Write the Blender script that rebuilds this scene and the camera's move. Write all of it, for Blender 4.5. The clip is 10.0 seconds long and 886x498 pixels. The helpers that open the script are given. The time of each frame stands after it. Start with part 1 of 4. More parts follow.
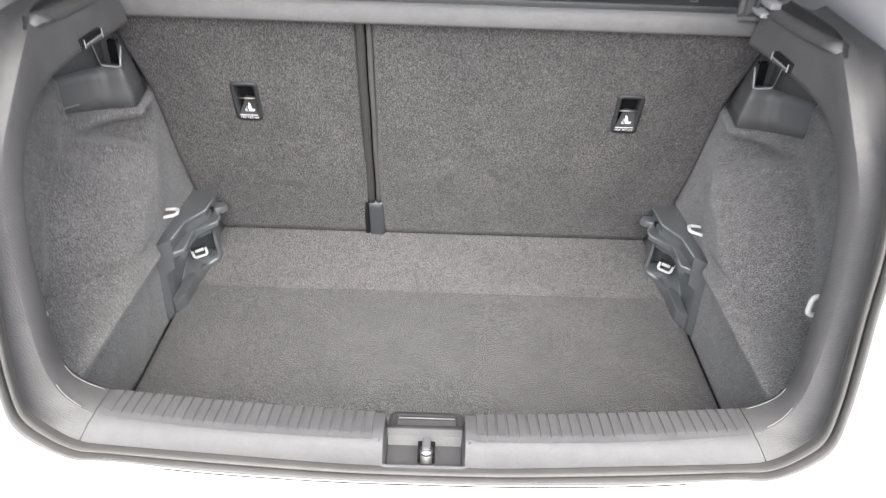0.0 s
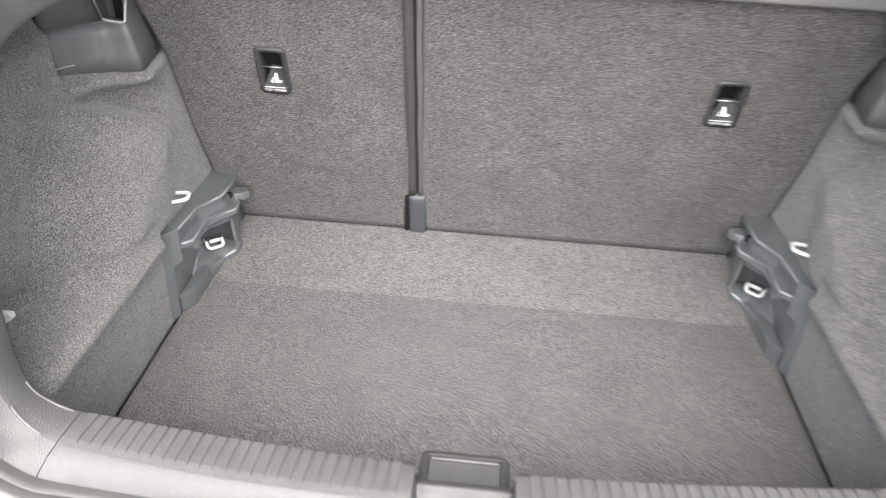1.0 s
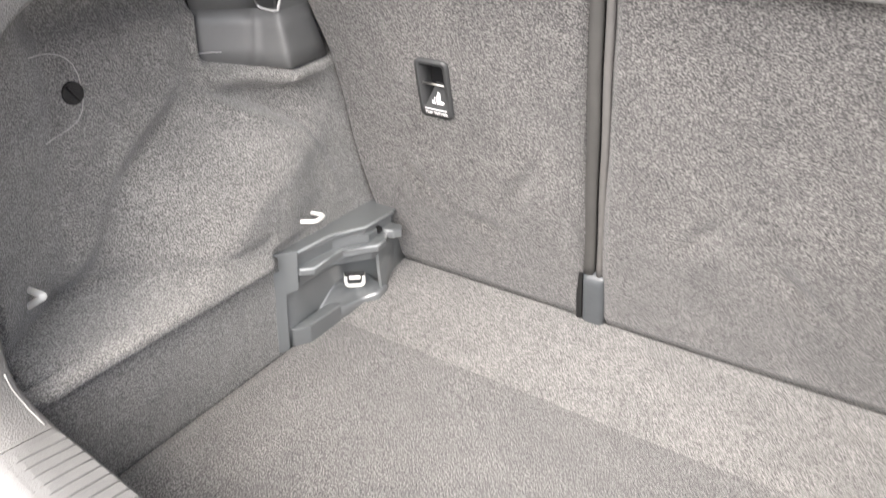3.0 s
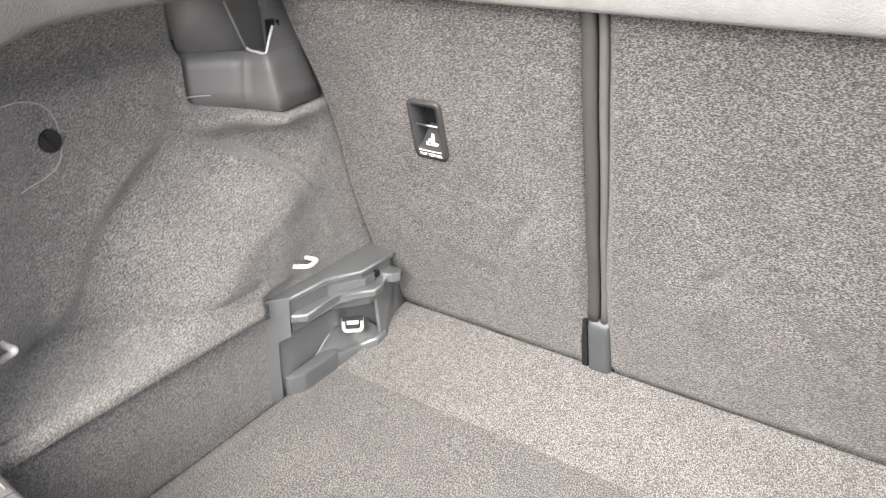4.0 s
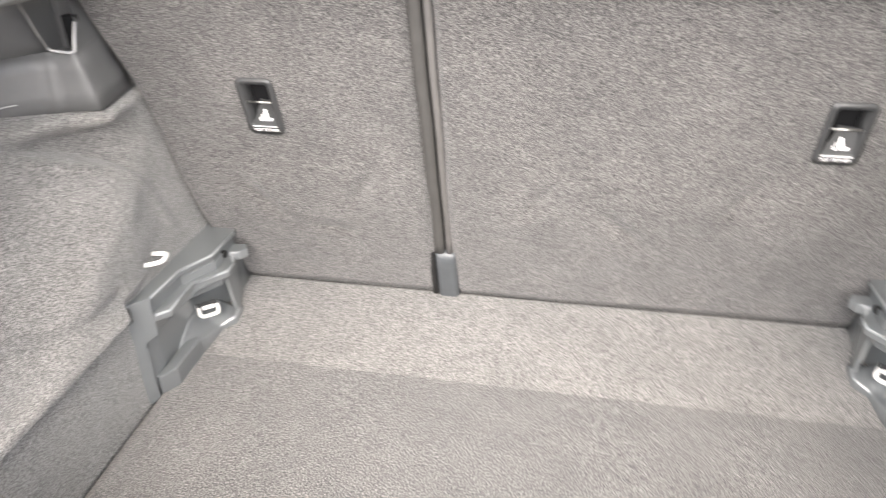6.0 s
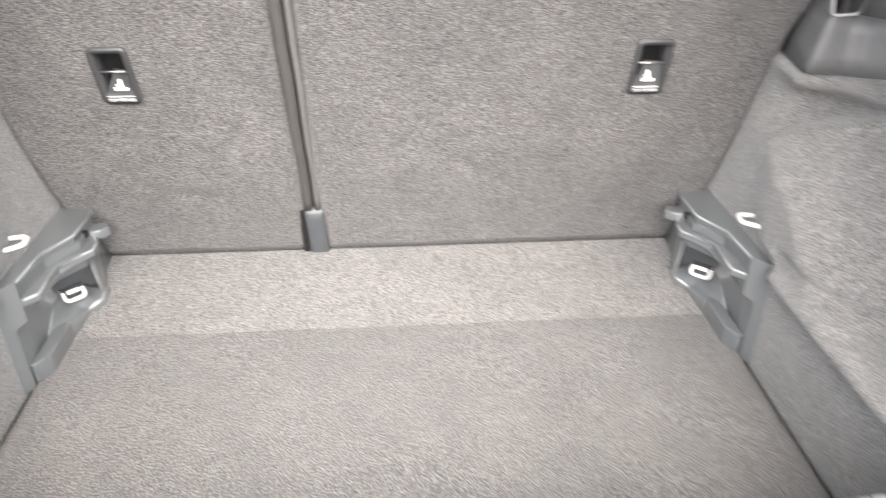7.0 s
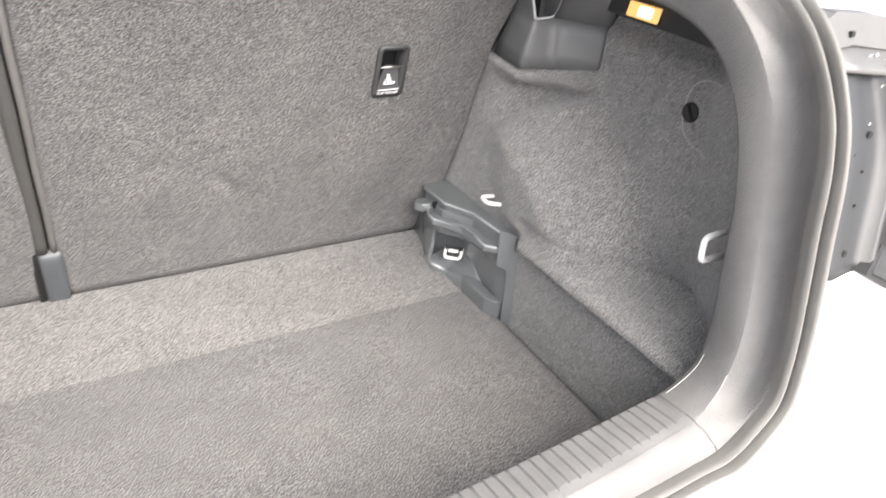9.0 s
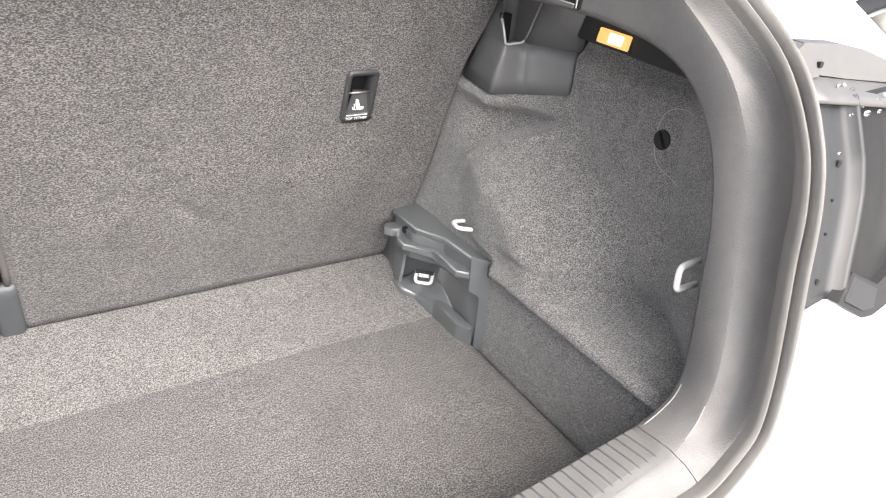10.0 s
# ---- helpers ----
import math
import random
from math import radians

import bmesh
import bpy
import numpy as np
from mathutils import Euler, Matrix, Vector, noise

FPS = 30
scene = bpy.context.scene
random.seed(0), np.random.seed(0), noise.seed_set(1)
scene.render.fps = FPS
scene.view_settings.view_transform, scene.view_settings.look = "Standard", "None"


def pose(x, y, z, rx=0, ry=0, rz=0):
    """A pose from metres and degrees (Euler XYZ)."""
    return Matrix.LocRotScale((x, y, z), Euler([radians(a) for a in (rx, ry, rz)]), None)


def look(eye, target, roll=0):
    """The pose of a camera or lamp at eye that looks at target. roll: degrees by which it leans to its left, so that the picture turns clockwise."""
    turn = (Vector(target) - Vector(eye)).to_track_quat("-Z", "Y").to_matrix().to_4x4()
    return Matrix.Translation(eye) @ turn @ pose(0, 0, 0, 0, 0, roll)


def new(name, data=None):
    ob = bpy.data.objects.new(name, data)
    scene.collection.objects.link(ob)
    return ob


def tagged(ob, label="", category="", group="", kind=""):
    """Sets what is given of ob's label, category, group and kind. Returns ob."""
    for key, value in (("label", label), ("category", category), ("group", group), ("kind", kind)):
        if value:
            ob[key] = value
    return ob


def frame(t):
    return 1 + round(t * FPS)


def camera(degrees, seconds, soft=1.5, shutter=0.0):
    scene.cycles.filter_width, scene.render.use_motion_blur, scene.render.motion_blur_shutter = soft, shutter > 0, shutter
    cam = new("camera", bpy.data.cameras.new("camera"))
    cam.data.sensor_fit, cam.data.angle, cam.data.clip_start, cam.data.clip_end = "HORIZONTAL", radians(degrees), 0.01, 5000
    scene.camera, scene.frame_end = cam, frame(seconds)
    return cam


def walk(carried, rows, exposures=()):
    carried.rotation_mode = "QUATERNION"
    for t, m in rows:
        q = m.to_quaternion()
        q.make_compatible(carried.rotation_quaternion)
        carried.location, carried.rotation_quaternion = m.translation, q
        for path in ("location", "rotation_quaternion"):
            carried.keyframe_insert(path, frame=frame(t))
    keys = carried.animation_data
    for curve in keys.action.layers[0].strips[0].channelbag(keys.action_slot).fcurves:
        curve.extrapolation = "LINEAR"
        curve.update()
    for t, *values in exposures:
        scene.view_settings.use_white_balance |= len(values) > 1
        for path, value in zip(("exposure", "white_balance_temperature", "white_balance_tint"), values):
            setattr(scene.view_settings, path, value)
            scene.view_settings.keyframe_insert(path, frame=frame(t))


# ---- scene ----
cam = camera(63.8, 10.0, soft=1.1, shutter=0.8)
PATH = [
    (0, (0.01, -0.691, 0.863), (0.023, 0.991, -0.218), 2.1),
    (0.5, (0.024, -0.63, 0.813), (-0.004, 1.046, -0.277), 2.7),
    (1, (-0.008, -0.509, 0.772), (-0.103, 1.153, -0.335), 3.1),
    (1.5, (-0.041, -0.429, 0.735), (-0.214, 1.21, -0.399), 3.5),
    (2, (-0.002, -0.361, 0.692), (-0.377, 1.245, -0.44), 3.3),
    (2.5, (0.074, -0.284, 0.648), (-0.587, 1.282, -0.406), 3.0),
    (2.7, (0.099, -0.265, 0.636), (-0.67, 1.283, -0.371), 2.7),
    (3.8, (0.135, -0.182, 0.632), (-0.842, 1.324, -0.251), 1.0),
    (4, (0.134, -0.179, 0.634), (-0.833, 1.337, -0.241), 0.6),
    (4.5, (0.127, -0.195, 0.652), (-0.768, 1.359, -0.232), -0.2),
    (5, (0.127, -0.225, 0.671), (-0.674, 1.364, -0.241), -0.8),
    (5.2, (0.12, -0.237, 0.679), (-0.616, 1.369, -0.259), -0.9),
    (6.3, (0.011, -0.301, 0.682), (-0.156, 1.4, -0.357), -0.7),
    (6.5, (-0.008, -0.319, 0.677), (-0.071, 1.383, -0.371), -0.1),
    (7, (0.004, -0.37, 0.677), (0.131, 1.317, -0.389), 0.4),
    (7.5, (0.019, -0.417, 0.664), (0.301, 1.251, -0.402), 1.0),
    (8, (-0.028, -0.412, 0.654), (0.501, 1.196, -0.412), 2.3),
    (8.5, (-0.08, -0.39, 0.659), (0.687, 1.134, -0.385), 3.8),
    (9, (-0.103, -0.369, 0.671), (0.817, 1.103, -0.322), 5.4),
    (9.5, (-0.103, -0.351, 0.68), (0.878, 1.105, -0.278), 5.9),
    (10, (-0.101, -0.341, 0.682), (0.912, 1.094, -0.275), 6.3),
]
EXPOSURE = [(0.0, 1.10, 6000, 10), (1.0, 1.38, 6120, 10), (2.5, 1.84, 6250, 10), (5.0, 1.92, 6420, 10), (7.5, 2.02, 6270, 10), (8.0, 1.82, 6270, 10), (9.0, 1.76, 6280, 10), (10.0, 1.65, 6280, 10)]
walk(cam, [(t, look(eye, target, roll)) for t, eye, target, roll in PATH], EXPOSURE)

# ---- daylight: bright overcast sky ----
world = bpy.data.worlds.new("sky")
scene.world = world
world.use_nodes = True
wn = world.node_tree
sky = wn.nodes.new("ShaderNodeTexSky")
sky.sky_type = "NISHITA"
sky.sun_disc = False
sky.sun_elevation = radians(50)
sky.sun_rotation = radians(175)
sky.dust_density = 6.0
sky.air_density = 0.7
sky.ozone_density = 0.0
wn.links.new(sky.outputs[0], wn.nodes["Background"].inputs[0])
wn.nodes["Background"].inputs[1].default_value = 0.13
sun = new("sun", bpy.data.lights.new("sun", "SUN"))
sun.data.energy, sun.data.angle, sun.data.color = 4.3, radians(86), (1.0, 0.96, 0.91)
sun.matrix_world = look((0.1, -2.8, 3.3), (0, 0, 0))


# ---- materials ----
def material(name, color, rough=0.5, metal=0.0, spec=0.5):
    m = bpy.data.materials.new(name)
    m.use_nodes = True
    b = m.node_tree.nodes["Principled BSDF"]
    b.inputs["Base Color"].default_value = (*color, 1)
    b.inputs["Roughness"].default_value = rough
    b.inputs["Metallic"].default_value = metal
    b.inputs["Specular IOR Level"].default_value = spec
    return m


def noise_node(m, scale, detail=3.0, rough=0.6, kind="ShaderNodeTexNoise", stretch=None):
    nt = m.node_tree
    co = nt.nodes.new("ShaderNodeNewGeometry")
    n = nt.nodes.new(kind)
    n.inputs["Scale"].default_value = scale
    if kind == "ShaderNodeTexNoise":
        n.inputs["Detail"].default_value = detail
        n.inputs["Roughness"].default_value = rough
    if stretch:
        v = nt.nodes.new("ShaderNodeVectorMath")
        v.operation = "MULTIPLY"
        v.inputs[1].default_value = stretch
        nt.links.new(co.outputs["Position"], v.inputs[0])
        nt.links.new(v.outputs[0], n.inputs["Vector"])
    else:
        nt.links.new(co.outputs["Position"], n.inputs["Vector"])
    return n


def ramp(m, socket, stops):
    nt = m.node_tree
    r = nt.nodes.new("ShaderNodeValToRGB")
    e = r.color_ramp.elements
    e[0].position, e[0].color = stops[0][0], (*stops[0][1], 1)
    e[1].position, e[1].color = stops[-1][0], (*stops[-1][1], 1)
    for p, c in stops[1:-1]:
        k = e.new(p)
        k.color = (*c, 1)
    nt.links.new(socket, r.inputs[0])
    return r.outputs[0]


def mix(m, a, b, fac=0.5, blend="MULTIPLY"):
    nt = m.node_tree
    x = nt.nodes.new("ShaderNodeMix")
    x.data_type, x.blend_type = "RGBA", blend
    x.inputs[0].default_value = fac
    nt.links.new(a, x.inputs[6])
    nt.links.new(b, x.inputs[7])
    return x.outputs[2]


def bump(m, socket, strength, dist, under=None):
    nt = m.node_tree
    b = nt.nodes.new("ShaderNodeBump")
    b.inputs["Strength"].default_value = strength
    b.inputs["Distance"].default_value = dist
    nt.links.new(socket, b.inputs["Height"])
    if under:
        nt.links.new(under, b.inputs["Normal"])
    nt.links.new(b.outputs[0], nt.nodes["Principled BSDF"].inputs["Normal"])
    return b.outputs[0]


def base(m, socket):
    m.node_tree.links.new(socket, m.node_tree.nodes["Principled BSDF"].inputs["Base Color"])


def carpet(name, low, mid, high, scale=420.0, relief=0.0016, patch=0.16, stretch=(1.0, 0.75, 1.0)):
    """Needle-felt carpet: short curled fibres, soft worn patches, fuzzy sheen."""
    m = material(name, mid, 0.95, 0.0, 0.15)
    n = noise_node(m, scale, 3.0, 0.68, stretch=stretch)
    n.inputs["Distortion"].default_value = 0.2
    c = ramp(m, n.outputs[0], [(0.41, low), (0.5, mid), (0.59, high)])
    w = noise_node(m, 11.0, 6.0, 0.72)
    worn = ramp(m, w.outputs[0], [(0.3, (1 - patch,) * 3), (0.7, (1 + patch, 1 + patch * 0.96, 1 + patch * 0.9))])
    fleck = noise_node(m, scale * 0.16, 2.0, 0.5, stretch=stretch)
    fuzz = ramp(m, fleck.outputs[0], [(0.32, (0.90, 0.90, 0.90)), (0.68, (1.10, 1.10, 1.10))])
    base(m, mix(m, mix(m, c, worn, 1.0), fuzz, 1.0))
    f = noise_node(m, scale * 0.55, 3.0, 0.65, stretch=stretch)
    f.inputs["Distortion"].default_value = 0.3
    first = bump(m, f.outputs[0], 0.4, relief)
    bump(m, n.outputs[0], 1.0, relief * 0.6, first)
    b = m.node_tree.nodes["Principled BSDF"]
    b.inputs["Sheen Weight"].default_value = 0.25
    b.inputs["Sheen Roughness"].default_value = 0.6
    return m


def plastic(name, color, rough, grain=900.0, strength=0.35, vary=0.1):
    """Moulded plastic with leather-like grain and faint scuffs."""
    m = material(name, color, rough)
    v = noise_node(m, grain, kind="ShaderNodeTexVoronoi")
    n = noise_node(m, 30.0, 5.0, 0.7)
    c = ramp(m, n.outputs[0], [(0.3, tuple(a * (1 - vary) for a in color)), (0.7, tuple(a * (1 + vary) for a in color))])
    base(m, c)
    r = m.node_tree.nodes.new("ShaderNodeMapRange")
    r.inputs[3].default_value, r.inputs[4].default_value = rough - 0.06, rough + 0.08
    m.node_tree.links.new(n.outputs[0], r.inputs[0])
    m.node_tree.links.new(r.outputs[0], m.node_tree.nodes["Principled BSDF"].inputs["Roughness"])
    bump(m, v.outputs[0], strength, 0.0006)
    return m


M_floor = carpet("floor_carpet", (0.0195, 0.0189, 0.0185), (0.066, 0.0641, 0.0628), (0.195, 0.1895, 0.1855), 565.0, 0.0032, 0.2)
# same felt as the floor, colour lightened for light on its slope and pile
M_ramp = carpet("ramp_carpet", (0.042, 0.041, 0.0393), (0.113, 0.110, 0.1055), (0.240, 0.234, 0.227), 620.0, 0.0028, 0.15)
M_side = carpet("side_carpet", (0.068, 0.0660, 0.0635), (0.148, 0.1445, 0.139), (0.285, 0.278, 0.268), 640.0, 0.0024, 0.17)
M_side.node_tree.nodes["Principled BSDF"].inputs["Sheen Weight"].default_value = 0.35
M_seat = carpet("seat_carpet", (0.023, 0.0219, 0.0213), (0.0693, 0.0662, 0.0645), (0.189, 0.181, 0.1762), 650.0, 0.0034, 0.20, (0.62, 1.0, 1.0))
M_trim = plastic("trim_plastic", (0.120, 0.118, 0.115), 0.60, 560.0, 0.8)
M_sill = plastic("sill_plastic", (0.116, 0.115, 0.113), 0.52, 800.0, 0.6)
M_dark = plastic("dark_plastic", (0.028, 0.030, 0.032), 0.5)
M_cover = plastic("cover_plastic", (0.130, 0.131, 0.131), 0.40, 900.0, 0.15, 0.05)
M_upper = plastic("upper_plastic", (0.055, 0.055, 0.056), 0.55, 700.0, 0.3)
M_ledge = plastic("ledge_plastic", (0.230, 0.228, 0.222), 0.5, 700.0, 0.3)
M_plate = plastic("plate_plastic", (0.044, 0.045, 0.046), 0.36, 900.0, 0.1)
M_recess = plastic("recess_plastic", (0.088, 0.088, 0.088), 0.5, 900.0, 0.2, 0.05)
M_rim = plastic("rim_plastic", (0.062, 0.062, 0.062), 0.42, 900.0, 0.1, 0.05)
M_bracket = plastic("bracket_plastic", (0.118, 0.126, 0.130), 0.32, 1500.0, 0.02, 0.04)
M_bracket.node_tree.nodes["Principled BSDF"].inputs["Specular IOR Level"].default_value = 1.0
M_bracket.node_tree.nodes["Principled BSDF"].inputs["Coat Weight"].default_value = 1.0
M_bracket.node_tree.nodes["Principled BSDF"].inputs["Coat Roughness"].default_value = 0.13
# paler bracket plastic that paints highlights on its edges
M_bracket_edge = plastic("bracket_edge_glint", (0.30, 0.315, 0.32), 0.35, 1500.0, 0.05)
M_edge = plastic("pale_edge", (0.42, 0.42, 0.42), 0.35, 1500.0, 0.05)
M_black = material("black_void", (0.006, 0.006, 0.006), 0.6)
M_gloss = material("black_gloss", (0.012, 0.012, 0.013), 0.14)
M_well = material("black_satin", (0.010, 0.010, 0.011), 0.7, 0.0, 0.2)
M_rubber = plastic("seal_rubber", (0.125, 0.122, 0.114), 0.6, 700.0, 0.1)
M_white = material("white_paint", (0.8, 0.8, 0.8), 0.25)
M_seam = material("scored_felt_edge", (0.38, 0.37, 0.355), 0.9)
M_hook = material("white_coated_metal", (0.78, 0.77, 0.74), 0.35)
M_print = material("white_print", (0.85, 0.85, 0.85), 0.5)
M_steel = material("zinc_steel", (0.50, 0.49, 0.47), 0.42, 1.0)
M_worn = plastic("worn_steel", (0.20, 0.195, 0.19), 0.5, 500.0, 0.4, 0.5)
M_worn.node_tree.nodes["Principled BSDF"].inputs["Metallic"].default_value = 0.7
M_shelf = plastic("shelf_felt", (0.145, 0.143, 0.140), 0.75, 600.0, 0.9)
M_strap = plastic("seam_profile", (0.055, 0.053, 0.050), 0.55, 700.0, 0.3)
M_profile = plastic("light_profile", (0.105, 0.100, 0.096), 0.55, 700.0, 0.3)
M_buckle = plastic("buckle_cover", (0.065, 0.070, 0.075), 0.4, 800.0, 0.1)
M_lampgrey = material("lamp_housing", (0.032, 0.033, 0.034), 0.42, 0.2, 0.35)
M_lampdark = material("lamp_lens", (0.021, 0.021, 0.021), 0.45, 0.0, 0.08)
M_drop = material("water", (0.9, 0.9, 0.9), 0.03)
M_drop.node_tree.nodes["Principled BSDF"].inputs["Transmission Weight"].default_value = 1.0
M_primer = plastic("grey_primer", (0.085, 0.083, 0.079), 0.42, 300.0, 0.05)
M_pane = material("window_glass", (0.75, 0.78, 0.76), 0.02)
M_pane.node_tree.nodes["Principled BSDF"].inputs["Transmission Weight"].default_value = 1.0
M_paving = plastic("paving", (0.42, 0.41, 0.40), 0.85, 60.0, 0.5)
M_glow = material("lamp_glow", (0.45, 0.28, 0.12), 0.4)
gb = M_glow.node_tree.nodes["Principled BSDF"]
gb.inputs["Emission Color"].default_value = (1.0, 0.55, 0.17, 1)
gb.inputs["Emission Strength"].default_value = 0.34


M_bulb = material("bulb_glow", (1.0, 0.95, 0.8), 0.4)
gb = M_bulb.node_tree.nodes["Principled BSDF"]
gb.inputs["Emission Color"].default_value = (1.0, 0.82, 0.50, 1)
gb.inputs["Emission Strength"].default_value = 1.6


# ---- building helpers ----
def to_mesh(name, bm, mat, smooth=True):
    me = bpy.data.meshes.new(name)
    bmesh.ops.remove_doubles(bm, verts=bm.verts, dist=1e-6)
    bmesh.ops.recalc_face_normals(bm, faces=bm.faces)
    for f in bm.faces:
        f.smooth = smooth
    bm.to_mesh(me)
    bm.free()
    me.materials.append(mat)
    return me


def part(name, bm, mat, parent=None, label="", smooth=False):
    ob = new(name, to_mesh(name, bm, mat, smooth))
    if parent:
        ob.parent = parent
    if label:
        ob["label"] = label
    return ob


def thing(name, label, category, at=(0, 0, 0), group="", kind=""):
    ob = new(name)
    ob.matrix_world = pose(*at)
    ob.empty_display_size = 0.05
    return tagged(ob, label, category, group, kind)


def loft(rows, bm=None, skip=None):
    """Quads between neighbouring rows of points; skip(i, j) leaves one out."""
    bm = bm or bmesh.new()
    vs = [[bm.verts.new(p) for p in row] for row in rows]
    for i in range(len(vs) - 1):
        for j in range(len(vs[0]) - 1):
            if skip and skip(i, j):
                continue
            q = [vs[i][j], vs[i][j + 1], vs[i + 1][j + 1], vs[i + 1][j]]
            try:
                bm.faces.new(q)
            except ValueError:
                pass
    return bm


def slab(rows, offset, skip=None):
    """A lofted sheet with a second skin at offset and closed rims."""
    o = Vector(offset)
    back = [[Vector(p) + o for p in row] for row in rows]
    bm = bmesh.new()
    a = [[bm.verts.new(p) for p in row] for row in rows]
    b = [[bm.verts.new(p) for p in row] for row in back]
    n, m = len(rows), len(rows[0])
    for i in range(n - 1):
        for j in range(m - 1):
            if skip and skip(i, j):
                continue
            bm.faces.new((a[i][j], a[i][j + 1], a[i + 1][j + 1], a[i + 1][j]))
            bm.faces.new((b[i][j], b[i + 1][j], b[i + 1][j + 1], b[i][j + 1]))
    for j in range(m - 1):
        for i in (0, n - 1):
            bm.faces.new((a[i][j], b[i][j], b[i][j + 1], a[i][j + 1]))
    for i in range(n - 1):
        for j in (0, m - 1):
            bm.faces.new((a[i][j], a[i + 1][j], b[i + 1][j], b[i][j]))
    return bm


def box(x0, x1, y0, y1, z0, z1, bevel=0.0, bm=None):
    bm = bm or bmesh.new()
    made = bmesh.ops.create_cube(bm, size=1, matrix=Matrix.Translation(((x0 + x1) / 2, (y0 + y1) / 2, (z0 + z1) / 2)) @ Matrix.Diagonal((abs(x1 - x0), abs(y1 - y0), abs(z1 - z0), 1)))
    if bevel:
        edges = list({e for v in made["verts"] for e in v.link_edges})
        bmesh.ops.bevel(bm, geom=edges, offset=bevel, segments=2, profile=0.6, affect="EDGES")
    return bm


def prism(outline, z0, z1, bevel=0.0, bm=None):
    """An outline of (x, y) raised from z0 to z1."""
    bm = bm or bmesh.new()
    lo = [bm.verts.new((x, y, z0)) for x, y in outline]
    hi = [bm.verts.new((x, y, z1)) for x, y in outline]
    n = len(outline)
    fs = [bm.faces.new(lo[::-1]), bm.faces.new(hi)]
    for i in range(n):
        fs.append(bm.faces.new((lo[i], lo[(i + 1) % n], hi[(i + 1) % n], hi[i])))
    if bevel:
        bmesh.ops.bevel(bm, geom=list({e for f in fs for e in f.edges}), offset=bevel, segments=2, profile=0.6, affect="EDGES")
    return bm


def tube(path, r, sides=10, bm=None, closed=False):
    bm = bm or bmesh.new()
    pts = [Vector(p) for p in path]
    rings = []
    n = len(pts)
    side = None
    for i, p in enumerate(pts):
        a = pts[(i - 1) % n] if closed or i else p
        b = pts[(i + 1) % n] if closed or i < n - 1 else p
        d = (b - a).normalized()
        side = d.orthogonal() if side is None else side - d * side.dot(d)
        side.normalize()
        up = d.cross(side)
        rings.append([bm.verts.new(p + r * (side * math.cos(t) + up * math.sin(t))) for t in (2 * math.pi * k / sides for k in range(sides))])
    for i in range(n if closed else n - 1):
        s, t = rings[i], rings[(i + 1) % n]
        for k in range(sides):
            bm.faces.new((s[k], s[(k + 1) % sides], t[(k + 1) % sides], t[k]))
    if not closed:
        bm.faces.new(rings[0][::-1])
        bm.faces.new(rings[-1])
    return bm


def spline(ctrl, per):
    """A smooth line through control points, per steps to each span."""
    c = [Vector(p) for p in ctrl]
    c = [c[0] * 2 - c[1]] + c + [c[-1] * 2 - c[-2]]
    out = []
    for i in range(1, len(c) - 2):
        for k in range(per):
            t = k / per
            p0, p1, p2, p3 = c[i - 1:i + 3]
            out.append(0.5 * (2 * p1 + (p2 - p0) * t + (2 * p0 - 5 * p1 + 4 * p2 - p3) * t * t + (3 * p1 - p0 - 3 * p2 + p3) * t ** 3))
    out.append(c[-2].copy())
    return out


def ease(v, a, b):
    t = min(1, max(0, (v - a) / (b - a)))
    return t * t * (3 - 2 * t)


def lerp(a, b, t):
    return a + (b - a) * t


# ---- luggage floor ----
BREAK_Y, BACK_Y, RAMP_Z = 0.490, 0.637, 0.047


def seat_y(z):
    return 0.652 - 0.30 * z


rows = []
for i in range(41):
    x = lerp(-0.4920, 0.4920, i / 40)
    col = []
    for y in [*np.linspace(-0.02, BREAK_Y - 0.006, 22), BREAK_Y - 0.002, BREAK_Y]:
        col.append((x, y, 0.0008 * noise.noise((x * 7, y * 7, 0.3))))
    rows.append(col)
floor = tagged(part("floor", slab(rows, (0, 0, -0.02)), M_floor, smooth=True), "dark grey felt carpet luggage floor board", "floor", kind="structure")
rows = []
for i in range(41):
    x = lerp(-0.4920, 0.4920, i / 40)
    rows.append([(x, lerp(BREAK_Y - 0.003, BACK_Y + 0.003, k), lerp(0.0012, RAMP_Z, k)) for k in (0, 0.012, 0.03, 0.2, 0.4, 0.6, 0.8, 0.98, 1)])
tagged(part("floor_ramp", slab(rows, (0, 0, -0.02)), M_ramp, smooth=True), "grey carpet flap sloping up to the seat, tone lightened for its lit slope", "floor", kind="structure")

